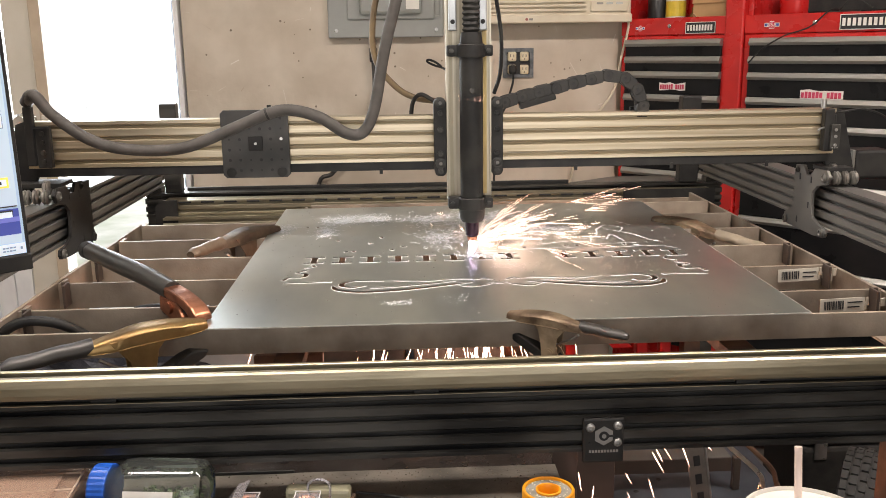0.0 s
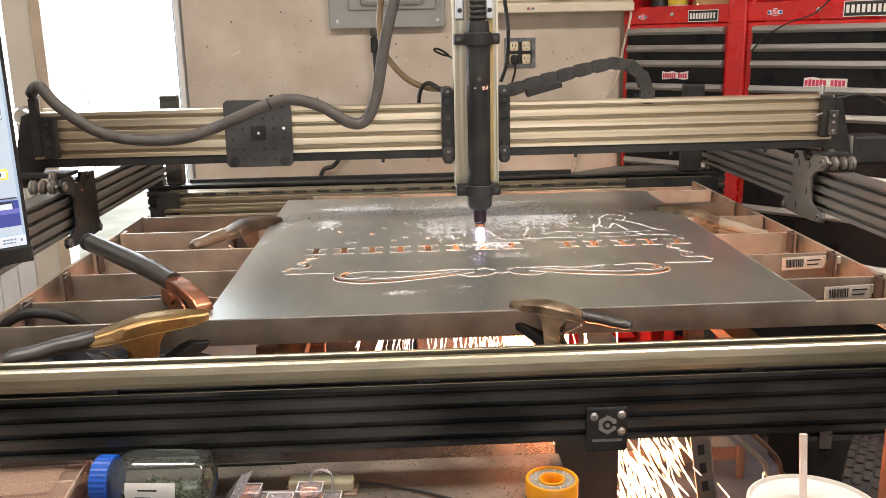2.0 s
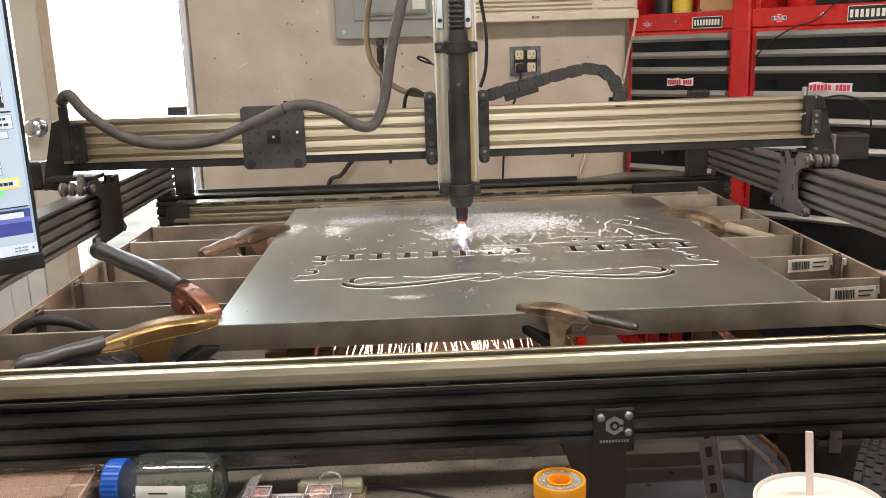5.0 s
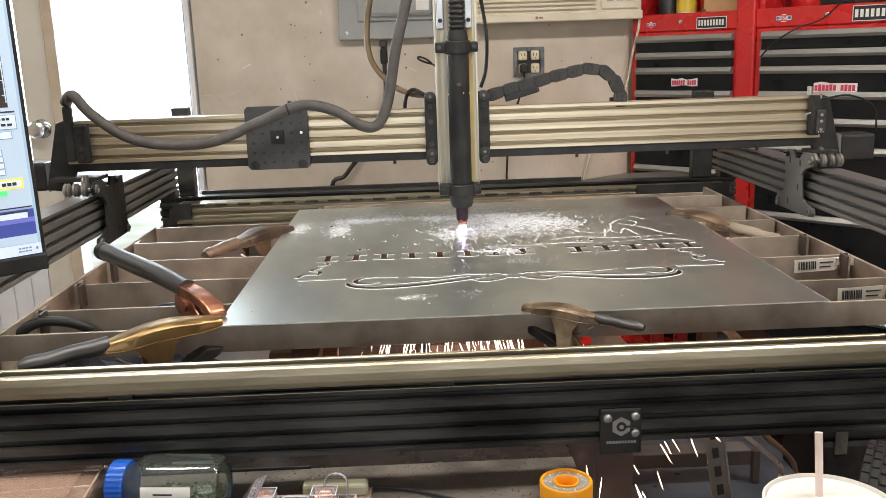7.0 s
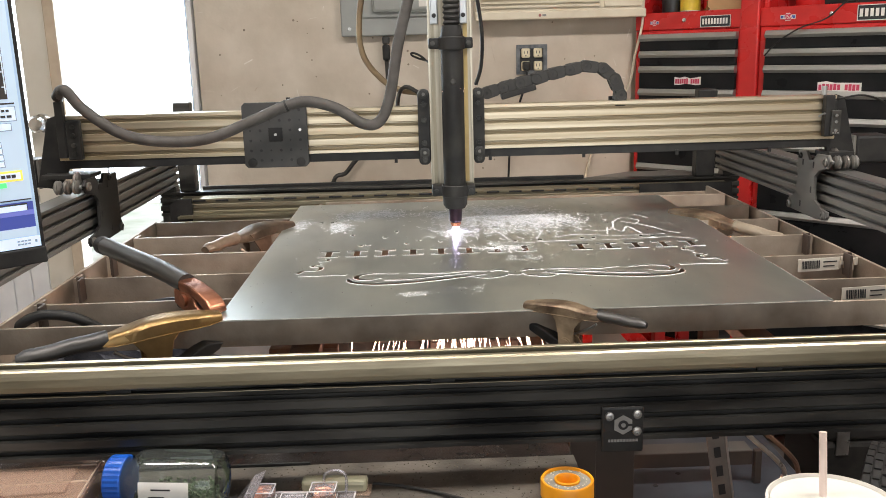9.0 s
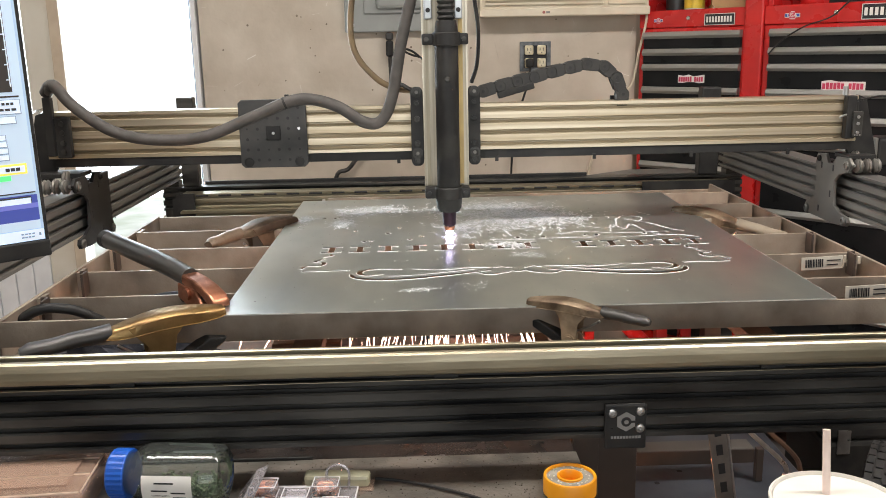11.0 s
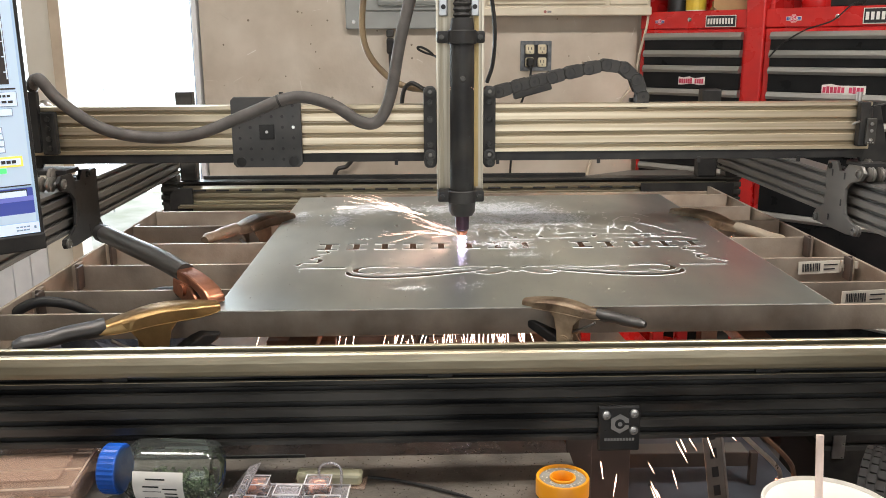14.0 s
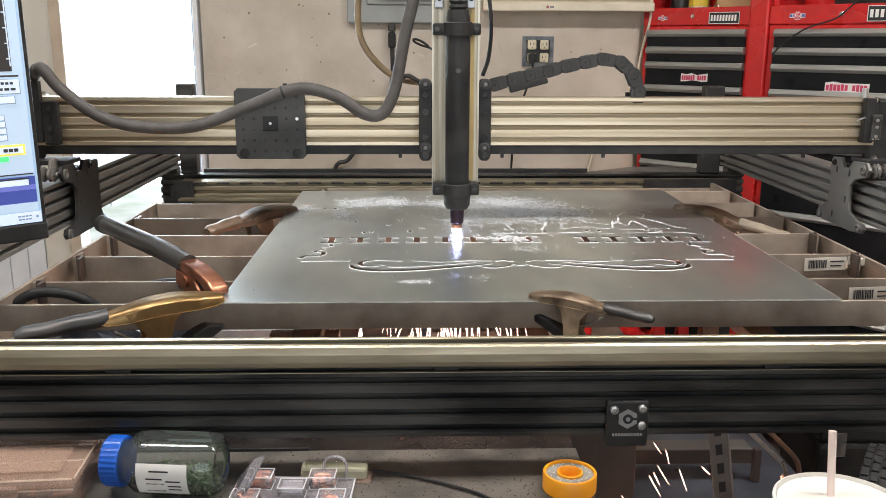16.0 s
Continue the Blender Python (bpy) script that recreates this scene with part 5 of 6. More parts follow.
def monitor():
    o = thing("computer_monitor", "black computer monitor showing a control program", "monitor", pose(-0.622, 0.02, 0.0, 0, 0, 38))
    W, z0, z1 = 0.50, 1.0, 1.34
    lean = pose(0.005, 0, 1.218, 0, -0.6) @ pose(0, 0, -1.218)
    part("bezel", box(-W, 0, 0.0, 0.03, z0 - 0.023, z1, 0.004, None, lean), BLACK_PL, o)
    part("chin", box(-W, -0.001, -0.005, -0.0002, z0 - 0.022, z0 - 0.001, 0.002, None, lean), BLACK_PL, o)
    s = part("screen", box(-W + 0.008, -0.006, -0.002, -0.0003, z0, z1 - 0.008, 0, None, lean), SCREEN, o, "lit grey-blue program window")

    def block(u0, u1, v0, v1, mt, lift=0):
        y = -0.0028 - 0.0006 * lift
        part("window_block", box(u0, u1, y, y + 0.0005, v0, v1, 0, None, lean), mt, s)

    block(-0.30, -0.0095, 1.062, 1.332, SCREEN_PALE)
    block(-0.30, -0.0215, 1.186, 1.330, SCREEN_BLACK, 1)
    block(-0.0235, -0.0223, 1.192, 1.325, SCREEN_WHITE, 2)
    for k in range(7):
        block(-0.0265, -0.0235, 1.20 + k * 0.018, 1.2012 + k * 0.018, SCREEN_WHITE, 2)
    block(-0.30, -0.0150, 1.1795, 1.1815, SCREEN_BLACK, 1)
    for u1, v0, v1 in ((-0.0145, 1.160, 1.177), (-0.0215, 1.1485, 1.157), (-0.036, 1.1285, 1.135), (-0.0355, 1.1205, 1.127), (-0.035, 1.1125, 1.119), (-0.035, 1.1045, 1.111)):
        block(-0.10, u1, v0 - 0.001, v1, SCREEN_EDGE, 1)
        block(-0.099, u1 - 0.001, v0, v1 - 0.0005, SCREEN_WHITE, 2)
    for k in range(3):
        block(-0.040 + k * 0.0072, -0.0345 + k * 0.0072, 1.1635, 1.1665, SCREEN_BLACK, 3)
        block(-0.036 + k * 0.0050, -0.0325 + k * 0.0050, 1.1705, 1.1735, SCREEN_BLACK, 3)
    block(-0.10, -0.0170, 1.0855, 1.0985, SCREEN_YELLOW, 1)
    block(-0.096, -0.0195, 1.0880, 1.0960, SCREEN_WHITE, 2)
    for k in range(3):
        block(-0.0420 + k * 0.0060, -0.0372 + k * 0.0060, 1.0900, 1.0940, SCREEN_BLACK, 3)
    block(-0.060, -0.0370, 1.0785, 1.0845, SCREEN_GREEN, 2)
    block(-0.30, -0.0110, 1.0610, 1.0625, SCREEN_BLACK, 2)
    block(-0.30, -0.0095, 1.0260, 1.0585, SCREEN_DARK)
    block(-0.30, -0.0095, 1.0420, 1.0480, SCREEN_BLUE, 1)
    block(-0.30, -0.0165, 1.0480, 1.0570, SCREEN_BLACK, 1)
    block(-0.30, -0.0175, 1.0480, 1.0550, SCREEN_WHITE, 2)
    block(-0.30, -0.0095, 1.0150, 1.0258, SCREEN_PALE)
    block(-0.30, -0.0068, 1.0005, 1.0140, SCREEN_WHITE)
    for k in range(4):
        block(-0.034 + k * 0.0042, -0.0308 + k * 0.0042, 1.0085, 1.0103, SCREEN_EDGE, 1)
        block(-0.034 + k * 0.0040, -0.0308 + k * 0.0040, 1.0045, 1.0063, SCREEN_EDGE, 1)
    block(-0.0130, -0.0105, 1.0060, 1.0095, SCREEN_EDGE, 1)
    part("stand_pole", box(-0.28, -0.22, 0.031, 0.06, 0.02, 1.15, 0.006), BLACK_PL, o)
    part("stand_foot", box(-0.42, -0.08, -0.06, 0.16, 0.0, 0.02, 0.006), BLACK_PL, o)


monitor()

# ---- things under and behind the table ----


def under_table():
    s = thing("galvanised_tray", "pale perforated sheet tray catching daylight under the slats", "tray")
    part("tray_floor", box(-0.66, -0.36, 0.42, 0.80, 0.700, 0.704), SHEET, s)
    part("tray_rim", box(-0.66, -0.36, 0.412, 0.4195, 0.690, 0.722, 0.001), SHEET, s)
    for k in range(18):
        part("hole", lathe([(0.006, 0), (0.006, 0.0008)], 8, pose(-0.64 + 0.03 * (k % 9), 0.45 + 0.05 * (k // 9), 0.7042)), INK, s)
    for x in (-0.65, -0.37):
        part("leg", box(x - 0.008, x + 0.008, 0.425, 0.44, 0, 0.69), RUST, s)
        part("leg", box(x - 0.008, x + 0.008, 0.78, 0.795, 0, 0.6995), RUST, s)
    p = thing("perforated_post", "bare perforated steel angle post", "post")
    m = pose(0.366, 0.04, 0.004, 0, -9.0)
    part("face", box(0, 0.026, 0, 0.003, 0.0, 0.805, 0.0006, None, m), ZINC_DULL, p)
    part("flange", box(0.0262, 0.029, 0, 0.03, 0.0, 0.805, 0.0006, None, m), STEEL, p)
    for k in range(14):
        part("slot", box(0.008, 0.0175, -0.0010, -0.0001, 0.40 + k * 0.029, 0.416 + k * 0.029, 0.0004, None, m), INK, p)
    c = thing("steel_cabinet", "dark blue sheet-metal cabinet under the table", "cabinet")
    part("body", box(0.19, 0.50, 0.18, 0.60, 0.02, 0.488, 0.004), NAVY, c)
    part("lid", box(0.185, 0.505, 0.175, 0.605, 0.4885, 0.500, 0.003), NAVY, c)
    for x, y in ((0.25, 0.26), (0.30, 0.30), (0.43, 0.27), (0.36, 0.22)):
        part("paint_chip", lathe([(0.005, 0), (0.004, 0.0006)], 7, pose(x, y, 0.5001)), INK, c)
    d = thing("brown_channel", "brown rusty steel channel under the table", "steel bar")
    part("bar", box(0.06, 0.414, 0.2605, 0.2635, 0.532, 0.557, 0.0008), DARK_TUB, d)
    part("bar_flange", box(0.06, 0.414, 0.264, 0.300, 0.553, 0.557, 0.0008), GREY_RAIL, d, "bare steel flange")
    part("hanger", box(0.415, 0.427, 0.252, 0.264, 0.501, 0.560, 0.001), DARK_TUB, d)
    part("hanger", box(0.05, 0.0595, 0.262, 0.274, 0.0, 0.557, 0.001), RUST, d)
    f = thing("flat_leg", "flat dark brown steel leg at the bench end", "steel leg")
    part("plate", box(0.082, 0.133, -0.05, -0.044, 0.0, 0.785, 0.001), DARK_TUB, f)
    part("side_plate", box(0.048, 0.0815, -0.058, -0.052, 0.0, 0.785, 0.001), DARK_TUB, f)
    r = thing("bent_rod", "bent thin steel rods under the rail", "rod")
    part("rod_run", tube([(0.285, -0.02, 0.745), (0.297, 0.0, 0.715), (0.352, 0.02, 0.66), (0.378, 0.05, 0.62), (0.39, 0.06, 0.55), (0.53, 0.06, 0.0)], 0.0035, 8), STEEL, r, "", True)
    part("rod_run", tube([(0.288, -0.02, 0.752), (0.317, 0.0, 0.72), (0.372, 0.02, 0.665), (0.398, 0.05, 0.62), (0.42, 0.06, 0.55), (0.55, 0.06, 0.0)], 0.0035, 8), RUST, r, "", True)
    t = thing("rubber_wheel", "black treaded rubber wheel beside the table", "wheel", pose(0.822, 0.55, -0.150) @ pose(0, 0, 0, 0, 0, -34))
    # the tyre stands on a pallet crate
    part("tyre", lathe([(0.085, -0.045), (0.13, -0.048), (0.15, -0.036), (0.155, -0.012), (0.155, 0.012), (0.15, 0.036), (0.13, 0.048), (0.085, 0.045)], 48, pose(0, 0, 0.395, 0, 90), None, False), TYRE, t, "", True)
    for k in range(5):
        x = -0.036 + k * 0.018
        for q in range(40):
            part("tread_block", box(x - 0.0065, x + 0.0065, -0.0102, 0.0102, 0.152, 0.161 - 0.0025 * abs(k - 2), 0, None, pose(0, 0, 0.395, 9 * q + 4 * (k % 2))), TYRE, t)
    part("rim", lathe([(0.02, -0.03), (0.084, -0.034), (0.088, -0.02), (0.088, 0.02), (0.084, 0.034), (0.02, 0.03)], 32, pose(0, 0, 0.395, 0, 90)), BLACK_PL, t, "", True)
    part("stand", box(-0.06, 0.06, -0.09, 0.09, 0.150, 0.233, 0.004), BLACK_PL, t)
    tc = thing("tool_case", "scuffed black plastic tool case on the floor by the chests", "tool case", pose(0.80, 0.80, 0))
    part("case", box(0, 0.34, 0, 0.22, 0, 0.30, 0.012), BLACK_PL, tc)
    part("case_lid", box(0.002, 0.338, 0.002, 0.218, 0.3005, 0.35, 0.012), BLACK_PL, tc)
    part("case_latch", box(0.03, 0.06, -0.005, -0.0005, 0.27, 0.33, 0.001), STEEL, tc)
    w = thing("wire_crate", "dark wire crate standing under the table", "crate")
    for k in range(12):
        x = -0.42 + k * 0.02
        part("wire", rod((x, 0.22, 0.0), (x, 0.22, 0.74), 0.0022, 6), BLACK_ALU, w)
    for z in (0.70, 0.72, 0.738):
        part("wire", rod((-0.425, 0.222, z), (-0.195, 0.222, z), 0.0022, 6), BLACK_ALU, w)
    o = thing("orange_panel", "red-brown board hung under the table brace", "board")
    part("board", box(-0.36, -0.26, 0.12, 0.14, 0.735, 0.8145, 0.002), mat("orange_board", (0.24, 0.11, 0.06), (0.15, 0.07, 0.045), 0.5, 0.0, 16), o)
    k = thing("red_stand", "red tubular steel stand by the chests", "stand")
    for x in (0.44, 0.50):
        part("tube_leg", box(x, x + 0.028, 0.98, 1.01, 0.0, 0.63, 0.003), RED, k)
    part("brace", prism([(0.26, 0.63), (0.31, 0.63), (0.43, 0.50), (0.38, 0.50)], 0.985, 1.0, "y"), RED, k)
    part("base_bar", box(0.26, 0.53, 0.99, 1.005, 0.0, 0.03), RED, k)
    part("upright", box(0.262, 0.285, 0.985, 1.0, 0.03, 0.62), RED, k)
    g = thing("rag_pile", "dark blue crumpled rags lying under the front slat", "rags")
    rb = bmesh.new()
    bmesh.ops.create_icosphere(rb, subdivisions=4, radius=1.0)
    for v in rb.verts:
        n = noise.noise(v.co * 2.2) * 0.45 + noise.noise(v.co * 6) * 0.2
        v.co = Vector((-0.55 + v.co.x * 0.15 * (1 + n), 0.050 + v.co.y * 0.026 * (1 + n), max(0.785, 0.80 + v.co.z * 0.048 * (1 + n))))
    part("cloth", rb, mat("navy_cloth", (0.03, 0.035, 0.05), (0.06, 0.06, 0.07), 0.85, 0.0, 60, 0.4, 300), g, "", True)
    part("ledge", box(-0.684, -0.38, 0.012, 0.092, 0.775, 0.7845), RUST, g)
    part("ledge_leg", box(-0.635, -0.62, 0.055, 0.07, 0.0, 0.7745), RUST, g)
    part("ledge_leg", box(-0.42, -0.405, 0.055, 0.07, 0.0, 0.7745), RUST, g)


under_table()


# dark boxes added where only darkness shows through the gaps under the table
def dark_fillers():
    for x0, x1, y0, y1, h, mt, lab in ((-0.64, -0.38, 0.46, 0.77, 0.66, BLACK_PL, "black plastic tub added under the tray to darken the gap"), (-0.34, -0.14, 0.60, 0.92, 0.70, BLACK_PL, "black plastic tub added under the slats to darken the gap"), (-0.12, 0.05, 0.56, 0.90, 0.67, DARK_TUB, "dark brown tub added under the slats to darken the gap")):
        c = thing("filler_tub", lab, "tub", None, "tubs under the table")
        part("tub", box(x0, x1, y0, y1, 0.0, h - 0.03, 0.006), mt, c)
        part("rim", box(x0 - 0.005, x1 + 0.005, y0 - 0.005, y1 + 0.005, h - 0.0295, h, 0.004), mt, c)
    for x0, x1, h, mt, lab in ((-0.60, -0.30, 0.70, BLACK_PL, "black plastic crate added against the wall to darken the gap"), (-0.28, 0.06, 0.62, NAVY, "dark blue crate added against the wall to darken the gap"), (0.08, 0.36, 0.68, RUST, "rusty brown crate added against the wall to darken the gap")):
        c = thing("filler_crate", lab, "crate", None, "crates against the wall")
        part("tub", box(x0, x1, 1.36, 1.70, 0.0, h - 0.04, 0.006), mt, c)
        part("lid", box(x0 - 0.006, x1 + 0.006, 1.354, 1.706, h - 0.0395, h, 0.005), mt, c)
        part("grip", box(x0 + 0.10, x1 - 0.10, 1.348, 1.3595, h - 0.12, h - 0.09, 0.003), mt, c)


dark_fillers()

# ---- gantry (its origin follows the torch axis in depth) ----
GANTRY = thing("gantry", "bare aluminium slotted gantry beam on black end plates", "gantry")
slot_bar("beam", -0.81, 0.668, 0.075, 1.044, 0.083, 0.04, 4, ALU, GANTRY, "bare aluminium slotted beam")
# tan strips added in the beam slots, shade put into their colour
SLOT_TONE = mat("slot_shade_tan", (0.52, 0.42, 0.27), (0.32, 0.25, 0.15), 0.5, 0.5, 40, 0.05, 250, 0.1, (0.05, 1, 1))
for k in range(4):
    zc = 1.044 + (k + 0.5) * 0.083 / 4
    part("slot_tone_strip", box(-0.809, 0.667, 0.0800, 0.0816, zc - 0.0031, zc + 0.0009), SLOT_TONE, GANTRY, "tan strip added to shade the inside of the beam slot")
part("belt_guard", box(-0.80, 0.66, 0.077, 0.113, 1.028, 1.0435, 0.001), BLACK_PL, GANTRY, "black strip under the beam")
for k in range(6):
    part("belt_clip", box(-0.36 + k * 0.18, -0.354 + k * 0.18, 0.074, 0.0765, 1.022, 1.032), BLACK_PL, GANTRY)


def pierced_plate():
    x0, x1, z0, z1 = -0.462, -0.341, 1.021, 1.143
    out = [(x0 + 0.006, z0), (x1 - 0.006, z0), (x1, z0 + 0.006), (x1, z1 - 0.006), (x1 - 0.006, z1), (x0 + 0.006, z1), (x0, z1 - 0.006), (x0, z0 + 0.006)]
    p = part("mounting_plate", prism(out, 0.0655, 0.0715, "y", 0.001), mat("satin_black_plate", (0.044, 0.044, 0.044), (0.062, 0.060, 0.057), 0.48, 0.2, 30), GANTRY, "square black plate drilled with many holes")
    for i in range(6):
        for k in range(6):
            if (i, k) in ((0, 5), (1, 5), (2, 5), (3, 5)):
                continue
            x, z = x0 + 0.014 + i * 0.0186, z0 + 0.014 + k * 0.0186
            r = 0.0028 if (i + k) % 3 else 0.0018
            part("hole", lathe([(r, 0), (r, 0.0006)], 10, pose(x, 0.0655, z, 90)), STEEL if (i, k) == (5, 3) else INK, p)
    part("motor_pad", box(x0 + 0.048, x0 + 0.074, 0.0638, 0.0652, z0 + 0.049, z0 + 0.075, 0.001), BLACK_PL, p)
    part("pad_screw", lathe([(0.0026, 0), (0.0026, 0.0008)], 10, pose(x0 + 0.061, 0.0638, z0 + 0.062, 90)), STEEL, p)
    for x, z in ((x0 + 0.015, z0 + 0.010), (x1 - 0.015, z0 + 0.010)):
        part("roller_nut", lathe([(0.0085, 0), (0.0085, 0.003), (0.005, 0.0036)], 18, pose(x, 0.0655, z, 90)), BLACK_PL, p, "", True)
    part("stud", rod((x0 + 0.088, 0.068, z1), (x0 + 0.088, 0.068, z1 + 0.008), 0.004, 10), BLACK_PL, p)


pierced_plate()


def end_plates(s, xb, xr):
    """s: which way is outward; xb: the beam's end; xr: the inner face of the side rail."""
    part("end_clamp", box(min(xb - s * 0.022, xb - s * 0.004), max(xb - s * 0.022, xb - s * 0.004), 0.062, 0.0748, 1.052, 1.118, 0.002), BLACK_PL, GANTRY)
    tri = [(xb + s * 0.003, 1.128), (xb + s * 0.020, 1.122), (xb + s * 0.052, 0.994), (xb + s * 0.010, 0.988), (xb - s * 0.012, 1.03)]
    part("gusset", prism(tri, 0.085, 0.093, "y", 0.001), BLACK_PL, GANTRY, "black triangular gusset")
    x0 = xr - s * 0.012
    dy = 0.028 if s > 0 else 0.0
    shape = [(0.0, 1.005), (0.012, 1.016), (0.060, 1.014), (0.074, 1.000), (0.092, 0.998), (0.106, 1.015), (0.140, 1.012), (0.146, 0.990), (0.140, 0.955), (0.146, 0.925), (0.178, 0.910), (0.184, 0.896), (0.165, 0.888), (0.050, 0.887), (0.006, 0.891), (0.000, 0.899), (0.004, 0.908), (0.032, 0.911), (0.058, 0.922), (0.064, 0.945), (0.064, 0.968), (0.046, 0.982), (0.012, 0.990)]
    rp = part("runner_plate", prism([(y + dy, z) for y, z in shape], min(x0, x0 - s * 0.006), max(x0, x0 - s * 0.006), "x", 0.001), BLACK_PL if s < 0 else GREY_RAIL, GANTRY, "shaped black runner plate on the side rail")
    for y, z, r in ((0.018, 1.002, 0.0085), (0.014, 0.899, 0.0085), (0.170, 0.897, 0.0085), (0.128, 1.003, 0.006)):
        part("runner_bolt", lathe([(r, 0), (r, 0.003), (r * 0.62, 0.0045), (r * 0.5, 0.002), (0.001, 0.002)], 18, pose(x0 - s * 0.006, y + dy, z, 0, -90 * s)), GREY_RAIL if r > 0.008 else BLACK_PL, rp, "", True)
    for y, z0s in ((0.070, 0.985), (0.118, 0.985), (0.076, 0.935), (0.120, 0.900)):
        part("plate_slot", box(min(x0 - s * 0.006, x0 - s * 0.0066), max(x0 - s * 0.006, x0 - s * 0.0066), y + dy - 0.0022, y + dy + 0.0022, z0s, z0s + 0.012), INK, rp)
    for k, (q, y, z) in enumerate(((0.010, 0.083, 1.004), (0.004, 0.020, 1.001), (0.020, 0.020, 1.001), (0.036, 0.018, 1.001), (0.012, 0.050, 1.012))):
        part("roller", lathe([(0.004, -0.0062), (0.010, -0.006), (0.0135, -0.003), (0.0115, 0.0), (0.0135, 0.003), (0.010, 0.006), (0.004, 0.0062)], 20, pose(xr + s * q, y + dy, z, 0, 90)), (BLACK_PL, GREY_RAIL, ZINC_DULL, GREY_RAIL, ZINC_DULL)[k], GANTRY, "", True)
    part("roller_axle", rod((xr - s * 0.012, 0.020 + dy, 1.001), (xr + s * 0.046, 0.020 + dy, 1.001), 0.0036, 10), STEEL, GANTRY, "", True)
    for k in range(5):
        part("adjuster_knob", lathe([(0.008, 0), (0.009, 0.002), (0.009, 0.010), (0.006, 0.012)], 14, pose(xr + s * 0.016, 0.090 + dy + 0.017 * k, 0.9855)), BLACK_PL, GANTRY, "", True)
    part("cross_plate", box(min(x0, xb + s * 0.03), max(x0, xb + s * 0.03), 0.05, 0.11, 1.012, 1.02, 0.001), BLACK_PL, GANTRY)
    m = part("motor", box(min(xb + s * 0.055, xb + s * 0.125), max(xb + s * 0.055, xb + s * 0.125), 0.095, 0.150, 0.990, 1.046, 0.006), BLACK_PL, GANTRY, "black stepper motor")
    part("motor_flange", box(min(xb + s * 0.048, xb + s * 0.0545), max(xb + s * 0.048, xb + s * 0.0545), 0.094, 0.151, 0.989, 1.047, 0.002), GREY_RAIL, m)


end_plates(1, 0.668, 0.66)
end_plates(-1, -0.81, -0.76)
part("runner_block", box(-0.757, -0.745, 0.138, 0.186, 0.897, 1.008, 0.003), BLACK_PL, GANTRY, "black spacer block on the runner")
ec = part("end_bracket", box(-0.788, -0.762, 0.060, 0.0745, 1.046, 1.120, 0.003), BLACK_PL, GANTRY, "black bolted bracket on the beam end")
for z in (1.058, 1.074, 1.092, 1.108):
    part("bolt", lathe([(0.0045, 0), (0.0045, 0.003), (0.002, 0.0034)], 12, pose(-0.775, 0.060, z, 90)), BLACK_ALU, ec, "", True)
sw = part("end_switch", box(0.640, 0.658, 0.058, 0.0745, 1.050, 1.128, 0.002), BLACK_PL, GANTRY, "black limit switch block with small pins")
part("switch_body", box(0.650, 0.668, 0.052, 0.0578, 1.054, 1.100, 0.0015), BLACK_ALU, sw)
for z in (1.062, 1.078, 1.090):
    part("switch_screw", lathe([(0.0030, 0), (0.0030, 0.0012), (0.0012, 0.0014)], 12, pose(0.659, 0.052, z, 90)), STEEL, sw, "", True)
for k in range(3):
    part("switch_pin", box(0.653 + k * 0.0045, 0.6555 + k * 0.0045, 0.0510, 0.0522, 1.0560, 1.0585), STEEL, sw)
part("switch_lever", tube([(0.640, 0.060, 1.094), (0.632, 0.058, 1.092), (0.628, 0.060, 1.088)], 0.002, 8), STEEL, sw, "", True)
part("limit_pin", rod((0.646, 0.082, 1.1275), (0.646, 0.082, 1.144), 0.005, 14), STEEL, GANTRY, "small bright pin on the beam", True)
part("hose_bracket", box(-0.805, -0.79, 0.06, 0.0745, 1.05, 1.155, 0.002), BLACK_PL, GANTRY)
part("switch_wire", tube([(0.668, 0.07, 1.12), (0.72, 0.07, 1.125), (0.78, 0.09, 1.10), (0.80, 0.11, 1.05)], 0.002, 6), BLACK_PL, GANTRY)
LEAD = thing("torch_hose", "thick grey sleeved hose lying along the gantry", "hose")
part("sleeve", tube([(-0.79, 0.050, 1.165), (-0.768, 0.030, 1.176), (-0.74, 0.03, 1.142), (-0.68, 0.03, 1.098), (-0.611, 0.03, 1.080), (-0.52, 0.03, 1.082), (-0.43, 0.03, 1.115), (-0.37, 0.03, 1.139), (-0.329, 0.03, 1.144), (-0.28, 0.03, 1.130), (-0.235, 0.03, 1.102), (-0.205, 0.03, 1.104), (-0.184, 0.03, 1.146), (-0.165, 0.03, 1.24), (-0.141, 0.03, 1.33), (-0.10, 0.04, 1.48), (-0.03, 0.06, 1.62)], 0.0102, 16, 10), HOSE, LEAD, "", True)
part("sleeve_end", tube([(-0.792, 0.052, 1.163), (-0.78, 0.040, 1.174), (-0.768, 0.030, 1.176)], 0.0110, 14), BLACK_PL, LEAD, "", True)
part("cable_tie", lathe([(0.0104, -0.002), (0.0111, -0.002), (0.0111, 0.002), (0.0104, 0.002)], 18, pose(-0.372, 0.03, 1.138, 0, 70)), BLACK_PL, LEAD)

# ---- carriage with the torch ----
CARR = thing("torch_carriage", "upright torch carriage with a black machine torch", "torch carriage")
CHANNEL_ALU = mat("drawn_aluminium", (0.62, 0.57, 0.47), (0.30, 0.265, 0.20), 0.40, 0.85, 120, 0.06, 260, 0.1, (1, 1, 0.02), (0.34, 0.66))
